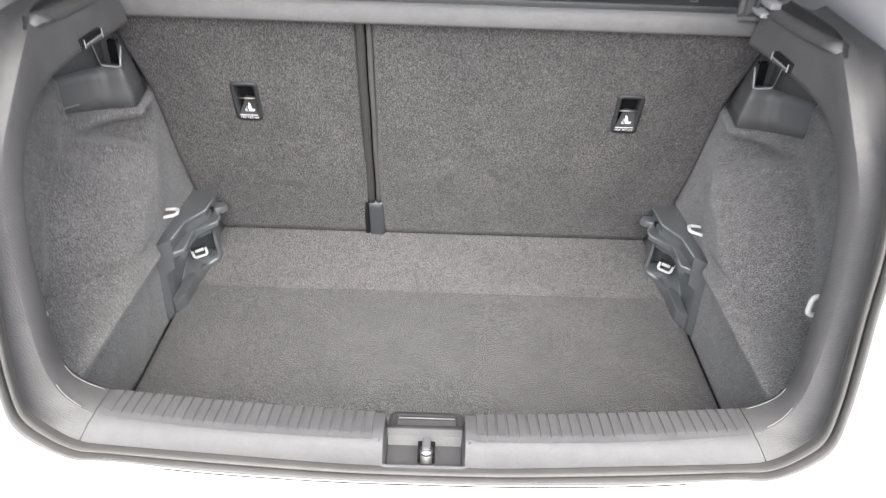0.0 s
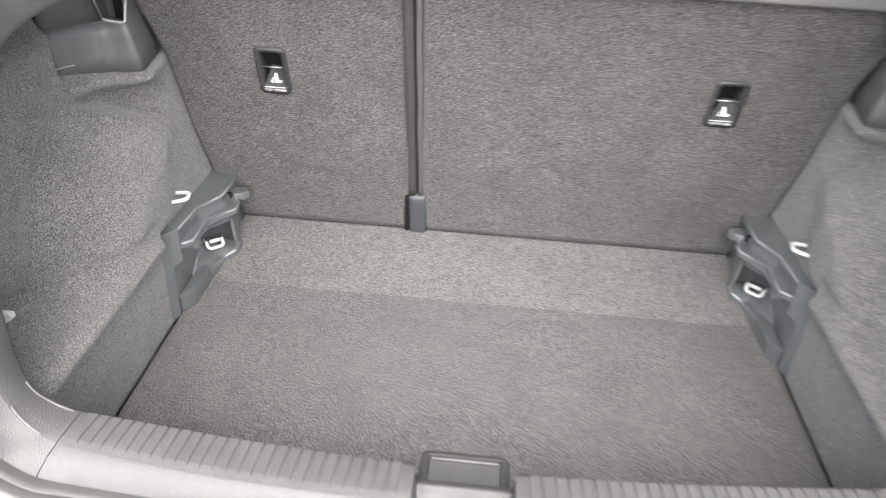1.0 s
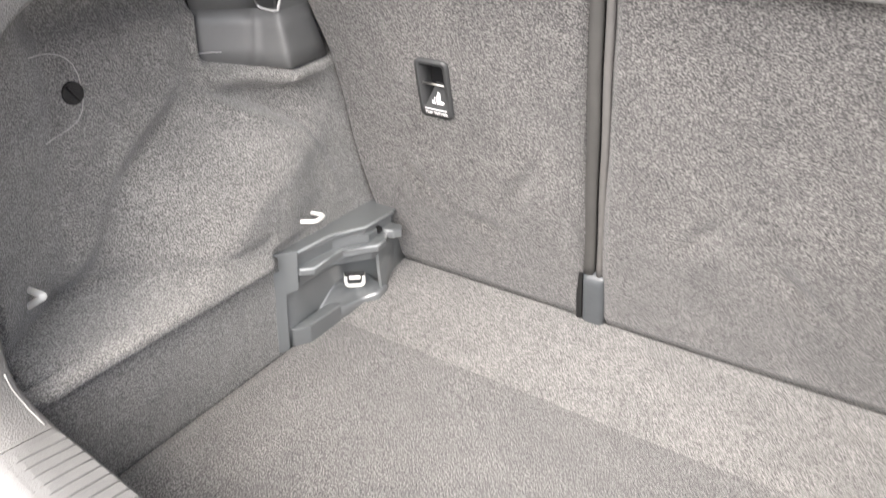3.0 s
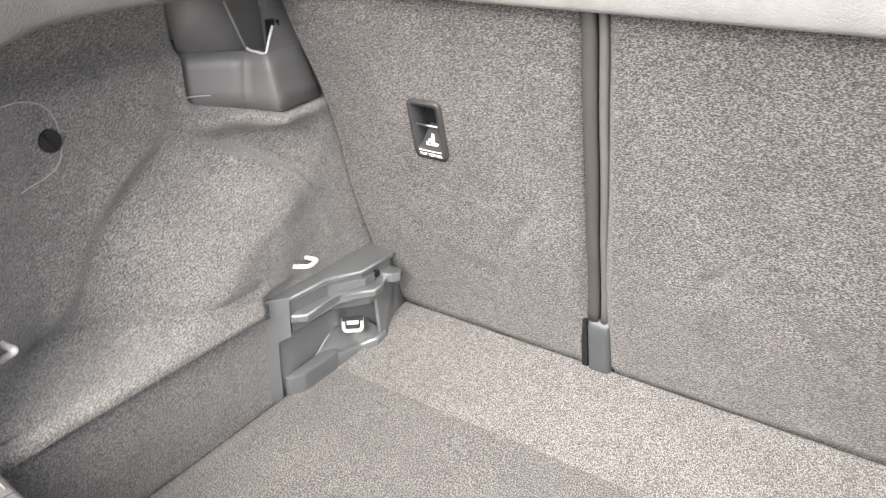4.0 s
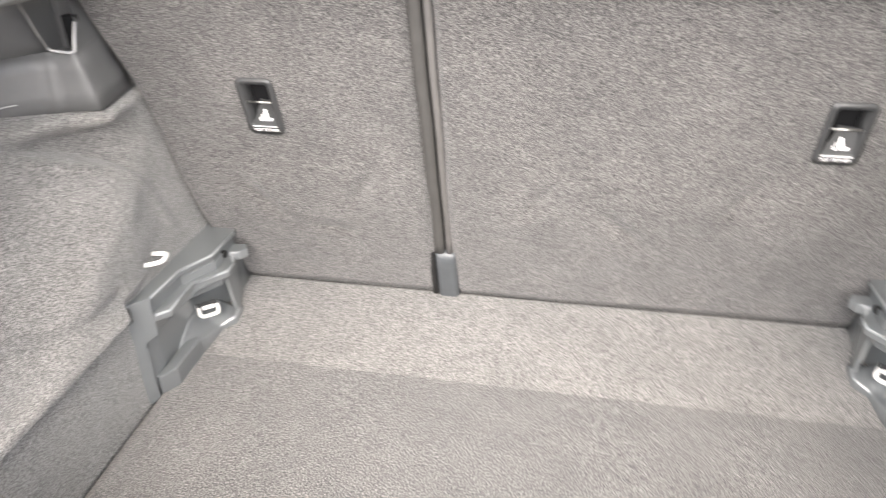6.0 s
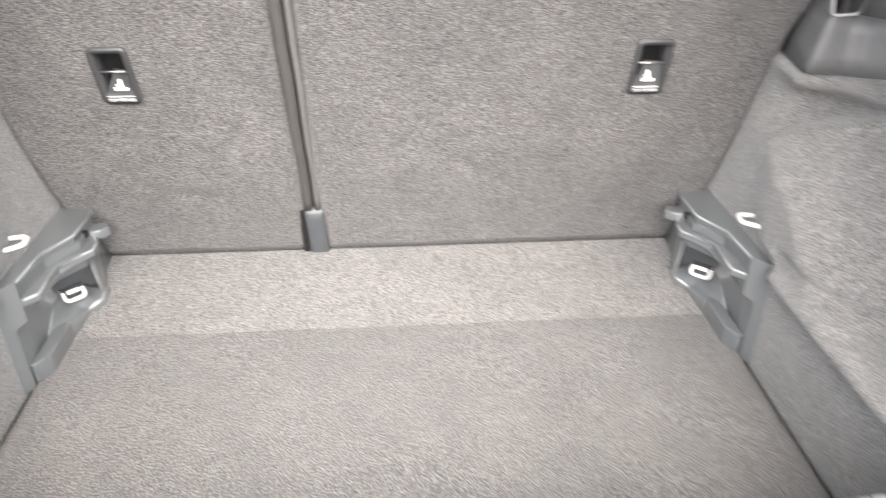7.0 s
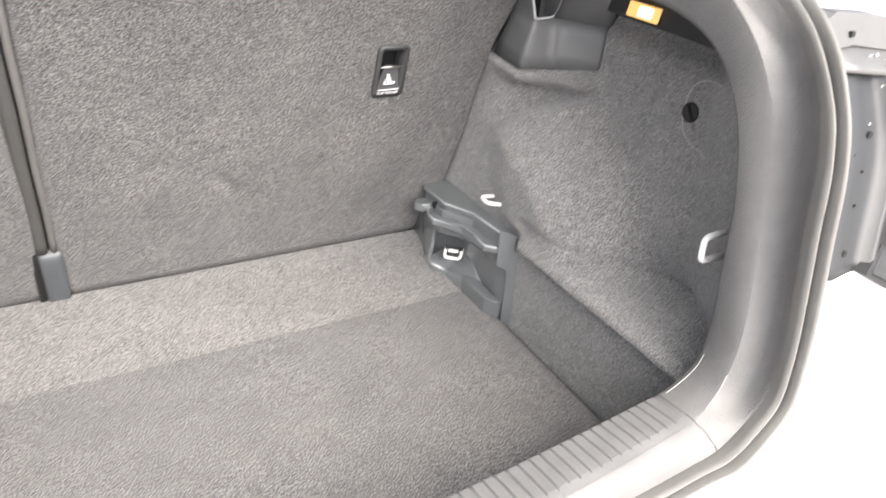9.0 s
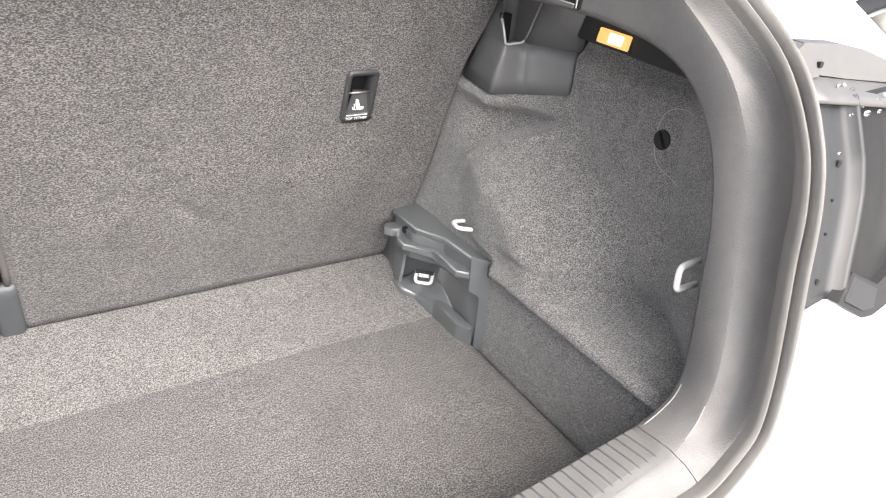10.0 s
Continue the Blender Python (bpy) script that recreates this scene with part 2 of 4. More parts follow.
# grip of the floor board, in front of the latch
def grip():
    ob = thing("floor_handle", "dark grey plastic lifting handle with light plate in the carpet floor", "handle", (0.0005, 0.104, 0.0))

    def outline(d, n=6):
        w, h, r = 0.0605 - d, 0.0445 - d * 0.72, max(0.002, 0.013 - d)
        pts = []
        for cx, cy_, a0 in ((w - r, h - r, 0), (-w + r, h - r, 90), (-w + r, -h + r, 180), (w - r, -h + r, 270)):
            pts += [(cx + r * math.cos(radians(a0 + 90 * k / (n - 1))), cy_ + r * math.sin(radians(a0 + 90 * k / (n - 1)))) for k in range(n)]
        return pts + pts[:1]

    rows = [[(x, y, z) for x, y in outline(d)] for d, z in ((0.0, -0.004), (0.0004, 0.002), (0.002, 0.0042), (0.0105, 0.0046), (0.0125, 0.0036), (0.0132, -0.006))]
    part("frame", loft(rows), M_rim, ob, "dark rounded frame", True)
    part("plate", box(-0.0470, 0.0470, -0.0340, 0.0352, -0.004, 0.0012, 0.001), M_sill, ob, "light satin plate")
    part("grip_edge", tube([(-0.0455, 0.0318, 0.0022), (0.0455, 0.0318, 0.0022)], 0.0011, 8), M_edge, ob, "pale moulded edge", True)
    part("grip_groove", box(-0.0455, 0.0455, 0.0290, 0.0302, 0.0006, 0.0018), M_rim, ob)
    return ob


grip()

# ---- rear seat backs ----
SEAM = (-0.139, -0.114)


def seat_edge(z):
    return 0.4955 + 0.024 * ease(z, 0.12, 0.42) + 0.030 * ease(z, 0.38, 0.54) + 0.0


TETHER_X, TETHER_Z = 0.346, 0.3795


def backrest(name, x_of0, x_of1, label, nu):
    """A felt-backed seat back with an opening behind its tether plate."""
    rows = []
    nv = 104
    for i in range(nu + 1):
        u = i / nu
        row = []
        for j in range(nv + 1):
            z = lerp(0.030, 0.556, j / nv)
            x = lerp(x_of0(z), x_of1(z), u)
            sag = 0.0030 * noise.noise((x * 5, z * 6, 2.0)) + 0.0018 * noise.noise((x * 15 + 9 * z, z * 12 - 6 * x, 5.0))
            for fx, fz, tilt in ((0.009, 0.252, -0.656), (-0.231, 0.256, -0.558), (-0.383, 0.226, 0.678), (-0.291, 0.177, 1.436), (0.267, 0.280, -0.6), (0.120, 0.215, 0.8)):
                across = (x - fx) * math.cos(tilt) + (z - fz) * math.sin(tilt)
                along = (z - fz) * math.cos(tilt) - (x - fx) * math.sin(tilt)
                sag += 0.0085 * math.exp(-(across / 0.010) ** 2 - (along / 0.034) ** 2)
            sag -= 0.010 * ease(z, 0.05, 0.23) * (1 - ease(z, 0.23, 0.35))
            edge = 0.010 * (1 - ease(min(u, 1 - u) * abs(x_of1(z) - x_of0(z)), 0, 0.010))
            row.append((x, seat_y(z) + 0.010 * (1 - ease(z, 0.044, 0.060)) + sag * ease(abs(abs(x) - TETHER_X) + abs(z - TETHER_Z), 0.03, 0.10) + edge, z))
        rows.append(row)

    def open_(i, j):
        return all(abs(abs(rows[p][q][0]) - TETHER_X) < 0.0235 and abs(rows[p][q][2] - TETHER_Z) < 0.0385 for p in (i, i + 1) for q in (j, j + 1))

    ob = thing(name, label, "seat back")
    part("back_panel", slab(rows, (0, 0.03, 0), open_), M_seat, ob, smooth=True)
    return ob


seat_narrow = backrest("seat_backrest", lambda z: -seat_edge(z), lambda z: SEAM[0] + 0.001, "narrow grey carpeted rear seat backrest beside the seam", 76)
seat_wide = backrest("seat_backrest", lambda z: SEAM[1] - 0.001, lambda z: seat_edge(z), "wide grey carpeted rear seat backrest beside the seam", 130)


def strip(x0, x1, proud, z0=0.135, z1=0.552):
    rows = []
    for k in range(7):
        a = math.pi * k / 6
        x = lerp(x0, x1, (1 - math.cos(a)) / 2)
        rows.append([(x + 0.0004 * math.sin(z * 40), seat_y(z) - proud * math.sin(a) + 0.004, z) for z in np.linspace(z0, z1, 24)])
    return slab(rows, (0, 0.012, 0))


part("edge_profile", strip(SEAM[0] - 0.002, SEAM[0] + 0.0140, 0.005), M_strap, seat_narrow, "dark rubber edge profile", True)
part("edge_profile", strip(SEAM[0] + 0.0165, SEAM[1] + 0.001, 0.004), M_profile, seat_wide, "ribbed grey edge profile", True)
part("gap_backing", strip(SEAM[0] + 0.009, SEAM[0] + 0.019, -0.006), M_black, seat_wide)
rows = []
for k in range(9):
    a = math.pi * k / 8
    x = lerp(-0.1405, -0.1075, (1 - math.cos(a)) / 2)
    rows.append([(x, seat_y(z) - 0.010 * min(1, 1.6 * math.sin(a)) * ease(0.139 - z, 0, 0.012) + 0.004, z) for z in np.linspace(0.040, 0.139, 14)])
part("buckle_cover", slab(rows, (0, 0.015, 0)), M_buckle, seat_wide, "smooth dark grey plastic hinge cover", True)
part("buckle_slot", slab([[(x, seat_y(z) - 0.0035, z) for z in (0.046, 0.137)] for x in (-0.1485, -0.1405)], (0, 0.012, 0)), M_black, seat_narrow)

# ---- side lining: wheel arch dome, ledge and lower wall ----


ARCH_Y = [0.30, 0.37, 0.40, 0.44, 0.47, 0.49, 0.51, 0.54]
ARCH_Z = [0.390, 0.368, 0.350, 0.330, 0.308, 0.280, 0.235, 0.15]


def side_x(y, z, depth=1.0):
    r = math.hypot(y - 0.45, z - 0.10)
    x = 0.486 + 0.107 * ease(r, 0.165, 0.304)
    # soft ring of folds round the foot of the arch
    fold = depth * ease(z, 0.19, 0.24) * (1 - ease(y, 0.30, 0.36)) * (0.7 + 0.6 * noise.noise((y * 9, z * 9, 1.0)))
    x += fold * (0.0130 * math.exp(-((r - 0.284) / 0.011) ** 2) - 0.0190 * math.exp(-((r - 0.312) / 0.015) ** 2))
    # creased pocket between the arch and the ledge
    d = z - float(np.interp(y, ARCH_Y, ARCH_Z))
    x += (0.018 * ease(d, -0.002, 0.016) - 0.0075 * math.exp(-((d + 0.004) / 0.009) ** 2)) * ease(y, 0.345, 0.385) * (1 - ease(y, 0.470, 0.505))
    strip_x = 0.4985 + 0.022 * ease(z, 0.12, 0.42)
    strip_x -= 0.0035 * math.exp(-((y - float(np.interp(z, ARCH_Z[::-1], ARCH_Y[::-1]))) / 0.010) ** 2) * ease(z, 0.17, 0.22) * (1 - ease(z, 0.30, 0.34))
    late = 0.030 * ease(z, 0.25, 0.31)
    x = lerp(x, strip_x, ease(y, 0.405 + late, 0.505 + late))
    edge = float(np.interp(y, [0.30, 0.35, 0.374, 0.437, 0.454, 0.475, 0.56], [0.593, 0.592, 0.583, 0.541, 0.500, 0.506, 0.519]))
    x = lerp(x, edge, ease(z, 0.356, 0.384) * ease(y, 0.33, 0.40))
    if z > 0.386:
        x = lerp(x, 0.628, ease(z, 0.386, 0.424) * ease(y, 0.372, 0.394))
    if z > 0.165:
        turn = min(1, max(0, (0.150 + 0.14 * (z - 0.3) - y) / 0.095))
        x = lerp(x, 0.532, turn)
        x += max(0, 0.040 + 0.2 * max(0, z - 0.4) - y) * 1.5
    x = lerp(x, 0.4995 + 0.003 * ease(z, 0.10, 0.02), 1 - ease(z, 0.158, 0.184))
    # padded rib along the wheel arch foot
    rib = 1 - ease(y, 0.362, 0.379)
    x -= 0.0160 * ease(z, 0.139, 0.150) * (1 - ease(z, 0.155, 0.178)) * rib
    x += 0.0075 * math.exp(-((z - 0.187) / 0.011) ** 2) * rib
    # hollow round the cargo hook
    x += 0.008 * math.exp(-((y - 0.447) / 0.036) ** 2 - ((z - 0.188) / 0.022) ** 2)
    # the flat by the opening leans towards it
    x -= 0.013 * ease(y, 0.08, 0.16) * (1 - ease(y, 0.14, 0.30)) * ease(z, 0.19, 0.24)
    # recess behind the boot lamp plate
    x += 0.016 * ease(z, 0.462, 0.482) * ease(y, 0.13, 0.17)
    # shallow dent in the lower wall
    x += 0.0028 * math.exp(-((y - 0.318) / 0.007) ** 2) * ease(z, 0.04, 0.07) * (1 - ease(z, 0.10, 0.125))
    x += 0.0016 * noise.noise((y * 14, z * 14, 7.0)) + 0.004 * noise.noise((y * 6, z * 5, 3.0)) * ease(z, 0.17, 0.25)
    return x


DEPTH = {-1: 0.7, 1: 0.25}


def side_panel(s):
    ys = np.concatenate([np.linspace(0.0, 0.34, 52), np.linspace(0.345, 0.665, 72)])
    zs = np.concatenate([np.linspace(-0.02, 0.118, 10), np.linspace(0.121, 0.20, 46), np.linspace(0.205, 0.39, 60), np.linspace(0.394, 0.42, 14), np.linspace(0.43, 0.575, 14)])
    rows = []
    for y in ys:
        row = []
        for z in zs:
            yy = max(y, 0.034 + 0.22 * max(0, z - 0.36)) if z > 0.17 else y
            row.append((s * side_x(yy, z, DEPTH[s]), yy, z))
        rows.append(row)
    ob = thing("side_lining", "dark grey felt wheel arch side lining with a rounded bulge", "lining", group="side linings")
    part("carpet", slab(rows, (s * 0.01, 0, 0)), M_side, ob, smooth=True)
    flap = [(.150, .458), (.172, .456), (.186, .453), (.196, .448), (.203, .440), (.207, .428), (.2075, .415), (.206, .400), (.202, .390), (.194, .381), (.182, .376), (.165, .372), (.150, .370)]
    part("flap_seam", tube([(s * (side_x(y, z, DEPTH[s]) - .0002), y, z) for y, z in flap], .0007, 6), M_seam, ob, "pale scored edge of an access flap", True)
    return ob


lining = {s: side_panel(s) for s in (-1, 1)}

# ---- tailgate opening: trim, seal and body, from inside out ----
INNER = [(0, -.0115, .165), (.11, -.0095, .165), (.26, .000, .165), (.385, .0115, .165), (.428, .014, .168), (.458, .013, .184), (.475, .012, .207), (.485, .017, .245), (.488, .028, .318), (.488, .038, .389), (.486, .057, .454), (.484, .085, .499), (.485, .120, .524), (.491, .18, .540), (.493, .285, .546), (.495, .45, .540)]
CREASE = [(0, -.066, .172), (.11, -.065, .172), (.26, -.058, .172), (.385, -.045, .173), (.427, -.039, .175), (.456, -.033, .188), (.473, -.029, .212), (.482, -.025, .25), (.489, -.012, .31), (.494, .006, .385), (.494, .020, .45), (.489, .036, .495), (.483, .075, .547), (.501, .180, .602), (.513, .235, .620), (.501, .36, .628)]
SEAL = [(0, -.082, .142), (.11, -.080, .142), (.26, -.075, .147), (.395, -.068, .149), (.438, -.067, .155), (.468, -.066, .177), (.488, -.067, .212), (.491, -.062, .267), (.490, -.052, .327), (.489, -.041, .388), (.489, -.030, .452), (.492, -.008, .503), (.501, .042, .553), (.536, .148, .598), (.560, .195, .612), (.576, .36, .631)]
FLANGE = [(0, -.100, .133), (.11, -.100, .134), (.26, -.099, .141), (.385, -.096, .151), (.431, -.099, .156), (.473, -.095, .176), (.498, -.091, .206), (.502, -.086, .258), (.500, -.079, .319), (.498, -.068, .385), (.498, -.056, .450), (.500, -.035, .504), (.508, .008, .557), (.558, .115, .603), (.583, .160, .616), (.600, .34, .640)]
RAIL = [(.501, .180, .602), (.502, .280, .592), (.505, .45, .585)]
RETURN = [(0, -.005, -.02), (.11, -.003, -.02), (.26, .006, -.02), (.385, .018, -.02), (.445, .021, .02), (.49, .022, .10), (.53, .024, .17), (.56, .029, .25), (.565, .040, .318), (.565, .050, .389), (.57, .064, .455), (.58, .095, .52), (.59, .13, .55), (.60, .175, .56), (.60, .30, .56), (.60, .45, .555)]
PER = 6


def around(ctrl):
    """The whole line from one end of the opening round the sill to the other."""
    half = spline(ctrl, PER)
    full = [Vector((-p.x, p.y, p.z)) for p in half[:0:-1]] + half
    return full


inner, crease, seal, flange, back = (around(c) for c in (INNER, CREASE, SEAL, FLANGE, RETURN))
NS = len(inner)
MID = NS // 2


def between(a, b, t, bulge=0.0, way=None):
    return [p.lerp(q, t) + (w * bulge if way else Vector()) for p, q, w in zip(a, b, way or a)]


# outward direction in the opening's plane, from the loop's centre line
outward = []
for i in range(NS):
    d = flange[min(NS - 1, i + 1)] - flange[max(0, i - 1)]
    o = d.cross(Vector((0, 1, 0.12)))
    outward.append(o.normalized())
if outward[MID].z > 0:
    outward = [-o for o in outward]

hole = [abs(p.x) < 0.0605 for p in inner]
first, last = hole.index(True), NS - 1 - hole[::-1].index(True)
seam_l, seam_r = MID - 4 * PER, MID + 4 * PER


def stretch(i0, i1, *lines):
    return [line[i0:i1 + 1] for line in lines]


# rounded profile: return, inner lip, face, crease, outer face, seal edge
lip = [p + o * 0.004 for p, o in zip(between(inner, back, 0.02), outward)]
face1 = between(inner, crease, 0.08, -0.0015, outward)
face2 = between(inner, crease, 0.55, -0.002, outward)
face3 = between(inner, crease, 0.9, -0.0018, outward)


def hollow(t, flat, deep):
    """Outer face: nearly flat along the sill, hollowed up the pillars."""
    return [p.lerp(q, t) + o * lerp(flat, deep, ease(abs(p.x), 0.44, 0.475)) for p, q, o in zip(crease, seal, outward)]


out1 = hollow(0.14, -0.001, 0.0060)
out2 = hollow(0.48, -0.004, 0.0150)
out3 = hollow(0.86, -0.002, 0.0028)
FACE = (back, lip, inner, face1, face2, face3, crease)
OUTER = (crease, out1, out2, out3, seal)
LINES = (back, lip, inner, face1, face2, face3, out1, out2, out3, seal)

top_l, top_r = MID - 13 * PER, MID + 13 * PER
rail_half = spline(RAIL, PER)
rail = {1: [Vector((p.x, p.y, p.z)) for p in rail_half], -1: [Vector((-p.x, p.y, p.z)) for p in rail_half][::-1]}

for s, (i0, i1) in ((-1, (0, seam_l)), (1, (seam_r, NS - 1))):
    ob = thing("pillar_trim", "grey grained plastic trim around the tailgate opening", "trim", group="pillar trims")
    j0, j1 = (top_l, i1) if s < 0 else (i0, top_r)
    k0, k1 = (i0, top_l) if s < 0 else (top_r, i1)
    part("panel", loft(stretch(j0, j1, *FACE)), M_trim, ob, smooth=True)
    part("pillar_face", loft(stretch(i0, i1, *OUTER)), M_trim, ob, smooth=True)
    # rail face, ledge and upper panel along the shelf
    r = rail[s]
    edge = inner[k0:k1 + 1]
    ow = outward[k0:k1 + 1]
    mids = [[p.lerp(q, t) - o * h for p, q, o in zip(edge, r, ow)] for t, h in ((0.08, 0.0015), (0.55, 0.002), (0.9, 0.0018))]
    part("rail_face", loft([back[k0:k1 + 1], lip[k0:k1 + 1], edge, *mids, r]), M_trim, ob, smooth=True)
    run = [ease(p.y, 0.180, 0.215) for p in r]
    lip_ = [p + Vector((-s * 0.003 * k, 0, 0.003 * k)) for p, k in zip(r, run)]
    shelf_ = [p + Vector((s * 0.017 * k, 0, 0.013 * k)) for p, k in zip(r, run)]
    part("ledge", loft([r, lip_, shelf_]), M_trim, ob, smooth=True)
    # lighter piece paints the light that falls on the ledge's outer end
    tip = [k for k, p in enumerate(r) if 0.186 < p.y < 0.245]
    part("ledge_end", slab([[row[k] + Vector((-s * .0012, -.0008, .0012)) for k in tip] for row in (r, lip_, shelf_)], (s * .001, 0, -.001)), M_ledge, ob, "ledge end in lighter plastic, painting the light on it", True)
    part("upper_panel", loft([shelf_, [p.lerp(q, 0.5) + Vector((s * 0.006, 0, 0)) for p, q in zip(shelf_, crease[k0:k1 + 1])], crease[k0:k1 + 1]]), M_upper, ob, "dark upper pillar panel", True)

sill = thing("sill_trim", "light grey ribbed plastic loading sill trim", "trim")


def trimmed(i0, i1):
    """The sill's stretch, cut a millimetre short of the pillar trims."""
    out = []
    for line in LINES:
        row = list(line[i0:i1 + 1])
        if i0 == seam_l:
            row[0] = row[0] + (row[1] - row[0]).normalized() * 0.0009
        if i1 == seam_r:
            row[-1] = row[-1] + (row[-2] - row[-1]).normalized() * 0.0009
        out.append(row)
    return out


bm = loft(trimmed(seam_l, first))
loft(trimmed(last, seam_r), bm)
part("panel", bm, M_sill, sill, smooth=True)
low = [Vector((p.x, -0.0125, 0.1432)) for p in inner]
edge = [Vector((p.x, -0.0200, 0.1445)) for p in inner]
bm = loft(stretch(first, last, back, low, edge))
part("inner_wall", bm, M_sill, sill, smooth=True)

# raised mould lines at the lower corners
for s in (-1, 1):
    for line, a, b in ((inner, 4.15, 6.2), (crease, 4.55, 6.0)):
        idx = range(MID + round(a * PER), MID + round(b * PER) + 1)
        pts = [line[i] if s > 0 else line[2 * MID - i] for i in idx]
        ways = [outward[i] if s > 0 else outward[2 * MID - i] for i in idx]
        lift, up = (.0050, Vector((0, -.0016, .0016))) if line is crease else (.0020, Vector((0, -.0060, .0010)))
        part("mould_line", tube([p - o * lift + up for p, o in zip(pts, ways)], .0008, 6), M_ledge, sill, "raised light mould line", True)

# ribs on the sill
def on_line(line, x):
    for p, q in zip(line, line[1:]):
        if p.x <= x <= q.x:
            return p.lerp(q, (x - p.x) / max(1e-9, q.x - p.x))


RIBS = 26
for s in (-1, 1):
    for k in range(RIBS):
        xa = lerp(0.066, 0.420, (k + 0.04) / RIBS) * s
        xb = lerp(0.066, 0.420, (k + 0.90) / RIBS) * s
        rows = []
        for t, dz in ((0.02, -0.002), (0.05, 0.0010), (0.35, 0.0013), (0.62, 0.0013), (0.80, 0.0008), (0.985, -0.0018)):
            row = []
            for x, e in ((xa, -0.0016), (lerp(xa, xb, 0.05), min(dz, 0.0006)), (lerp(xa, xb, 0.12), dz), (lerp(xa, xb, 0.88), dz), (lerp(xa, xb, 0.95), min(dz, 0.0006)), (xb, -0.0016)):
                p = on_line(inner, x).lerp(on_line(crease, x), t)
                row.append((x, p.y, p.z + 0.0021 + min(dz, e)))
            rows.append(row)
        part("rib", loft(rows), M_sill, sill)

# latch recess with striker
cy = on_line(crease, 0).y
part("recess_floor", box(-0.060, 0.060, cy - 0.018, -0.008, 0.112, 0.131, 0.0), M_recess, sill)
for s in (-1, 1):
    rows = [[(s * lerp(0.0558, 0.0480, f ** 0.7), y, lerp(top, 0.1290, f)) for y, top in ((-0.014, 0.1655), (-0.040, 0.1700), (cy, 0.1710), (cy - 0.013, 0.1430))] for f in (0, 0.08, 0.25, 0.5, 0.75, 1)]
    part("recess_wall", slab(rows, (s * 0.003, 0, 0)), M_recess, sill, smooth=True)
part("recess_step", slab([[(-0.0515, y, z), (0.0515, y, z)] for y, z in ((-0.0195, 0.1440), (-0.028, 0.1395), (-0.0370, 0.1312))], (0, 0.004, -0.006)), M_sill, sill, "light sloping back of the recess")
part("recess_lip", tube([(-0.058, cy + 0.004, 0.158), (-0.0575, cy - 0.008, 0.148), (-0.055, cy - 0.0125, 0.1415), (-0.049, cy - 0.0135, 0.1395), (0.049, cy - 0.0135, 0.1395), (0.055, cy - 0.0125, 0.1415), (0.0575, cy - 0.008, 0.148), (0.058, cy + 0.004, 0.158)], 0.0028, 8), M_sill, sill, "rounded light lip", True)
striker = thing("latch_striker", "bare metal tailgate latch striker in the sill recess", "latch", (0.003, -0.062, 0.131))
part("slot", box(-0.0112, 0.0112, -0.004, 0.0115, 0.0, 0.024, 0.001), M_black, striker)
part("bolt", tube([(0, -0.007, 0.000), (0, -0.006, 0.012), (0, -0.005, 0.0225)], 0.0078, 16), M_worn, striker, "worn dull steel bolt", True)
part("collar", tube([(0, -0.005, 0.0225), (0, -0.0048, 0.027)], 0.0084, 16), M_steel, striker, "bright steel collar", True)
part("catch", box(-0.0055, 0.0055, -0.006, 0.013, 0.024, 0.030, 0.002), M_cover, striker)

# seal: two rubber beads and grooves between trim and body
rub = thing("door_seal", "grey double-bead rubber tailgate seal", "seal")
toward = Vector((0, -1, 0.1))
inside = [(0.00, 0.000), (0.04, -0.007), (0.10, -0.006), (0.18, 0.003), (0.30, 0.0075), (0.42, 0.005), (0.49, -0.004), (0.515, -0.007)]
outside = [(0.525, -0.007), (0.55, -0.005), (0.60, 0.001), (0.72, 0.005), (0.86, 0.0045), (0.97, 0.001), (1.0, -0.003)]
for name, steps in (("inner_bead", inside), ("outer_bead", outside)):
    rows = [[p.lerp(q, t) - o * (h * 0.5) + toward * h for p, q, o in zip(seal, flange, outward)] for t, h in steps]
    part(name, loft(rows), M_rubber, rub, smooth=True)

# ---- white car body outside the seal ----
car = thing("car_body", "white painted rear body and bumper around the open boot", "car")


def out_to(p, a, b):
    """Bumper below, quarter panel beside: a below, b beside the opening."""
    k = ease(p.z, 0.16, 0.34)
    return Vector(a(p)).lerp(Vector(b(p)), k)


b0 = [p - o * 0.002 + Vector((0, 0.004, 0)) for p, o in zip(flange, outward)]
b1 = [p + o * 0.006 + Vector((0, 0.006, 0)) for p, o in zip(flange, outward)]
sg = lambda p: 1 if p.x > 0 else -1
b2 = [out_to(p, lambda p: (p.x * 1.06, p.y - 0.055, p.z - 0.016), lambda p: (p.x + sg(p) * 0.06, p.y + 0.05 + 0.1 * (p.z - 0.3), p.z)) for p in flange]
b3 = [out_to(p, lambda p: (p.x * 1.18, p.y - 0.115, p.z - 0.035), lambda p: (p.x + sg(p) * 0.16, p.y + 0.13 + 0.3 * (p.z - 0.3), p.z)) for p in flange]
b4 = [out_to(p, lambda p: (p.x * 1.36, p.y - 0.135, p.z - 0.13), lambda p: (p.x + sg(p) * 0.25, p.y + 0.22 + 0.3 * (p.z - 0.3), p.z - 0.01)) for p in flange]
b5 = [out_to(p, lambda p: (p.x * 1.40, p.y - 0.11, p.z - 0.50), lambda p: (p.x + sg(p) * 0.30, p.y + 0.45, p.z - 0.06)) for p in flange]
part("panel_gap", tube([p + o * 0.0022 + Vector((0, -0.0012, 0)) for p, o in zip(flange, outward) if abs(p.x) < 0.33 and p.z < 0.2], 0.0007, 6), M_black, car, "thin dark gap line", True)
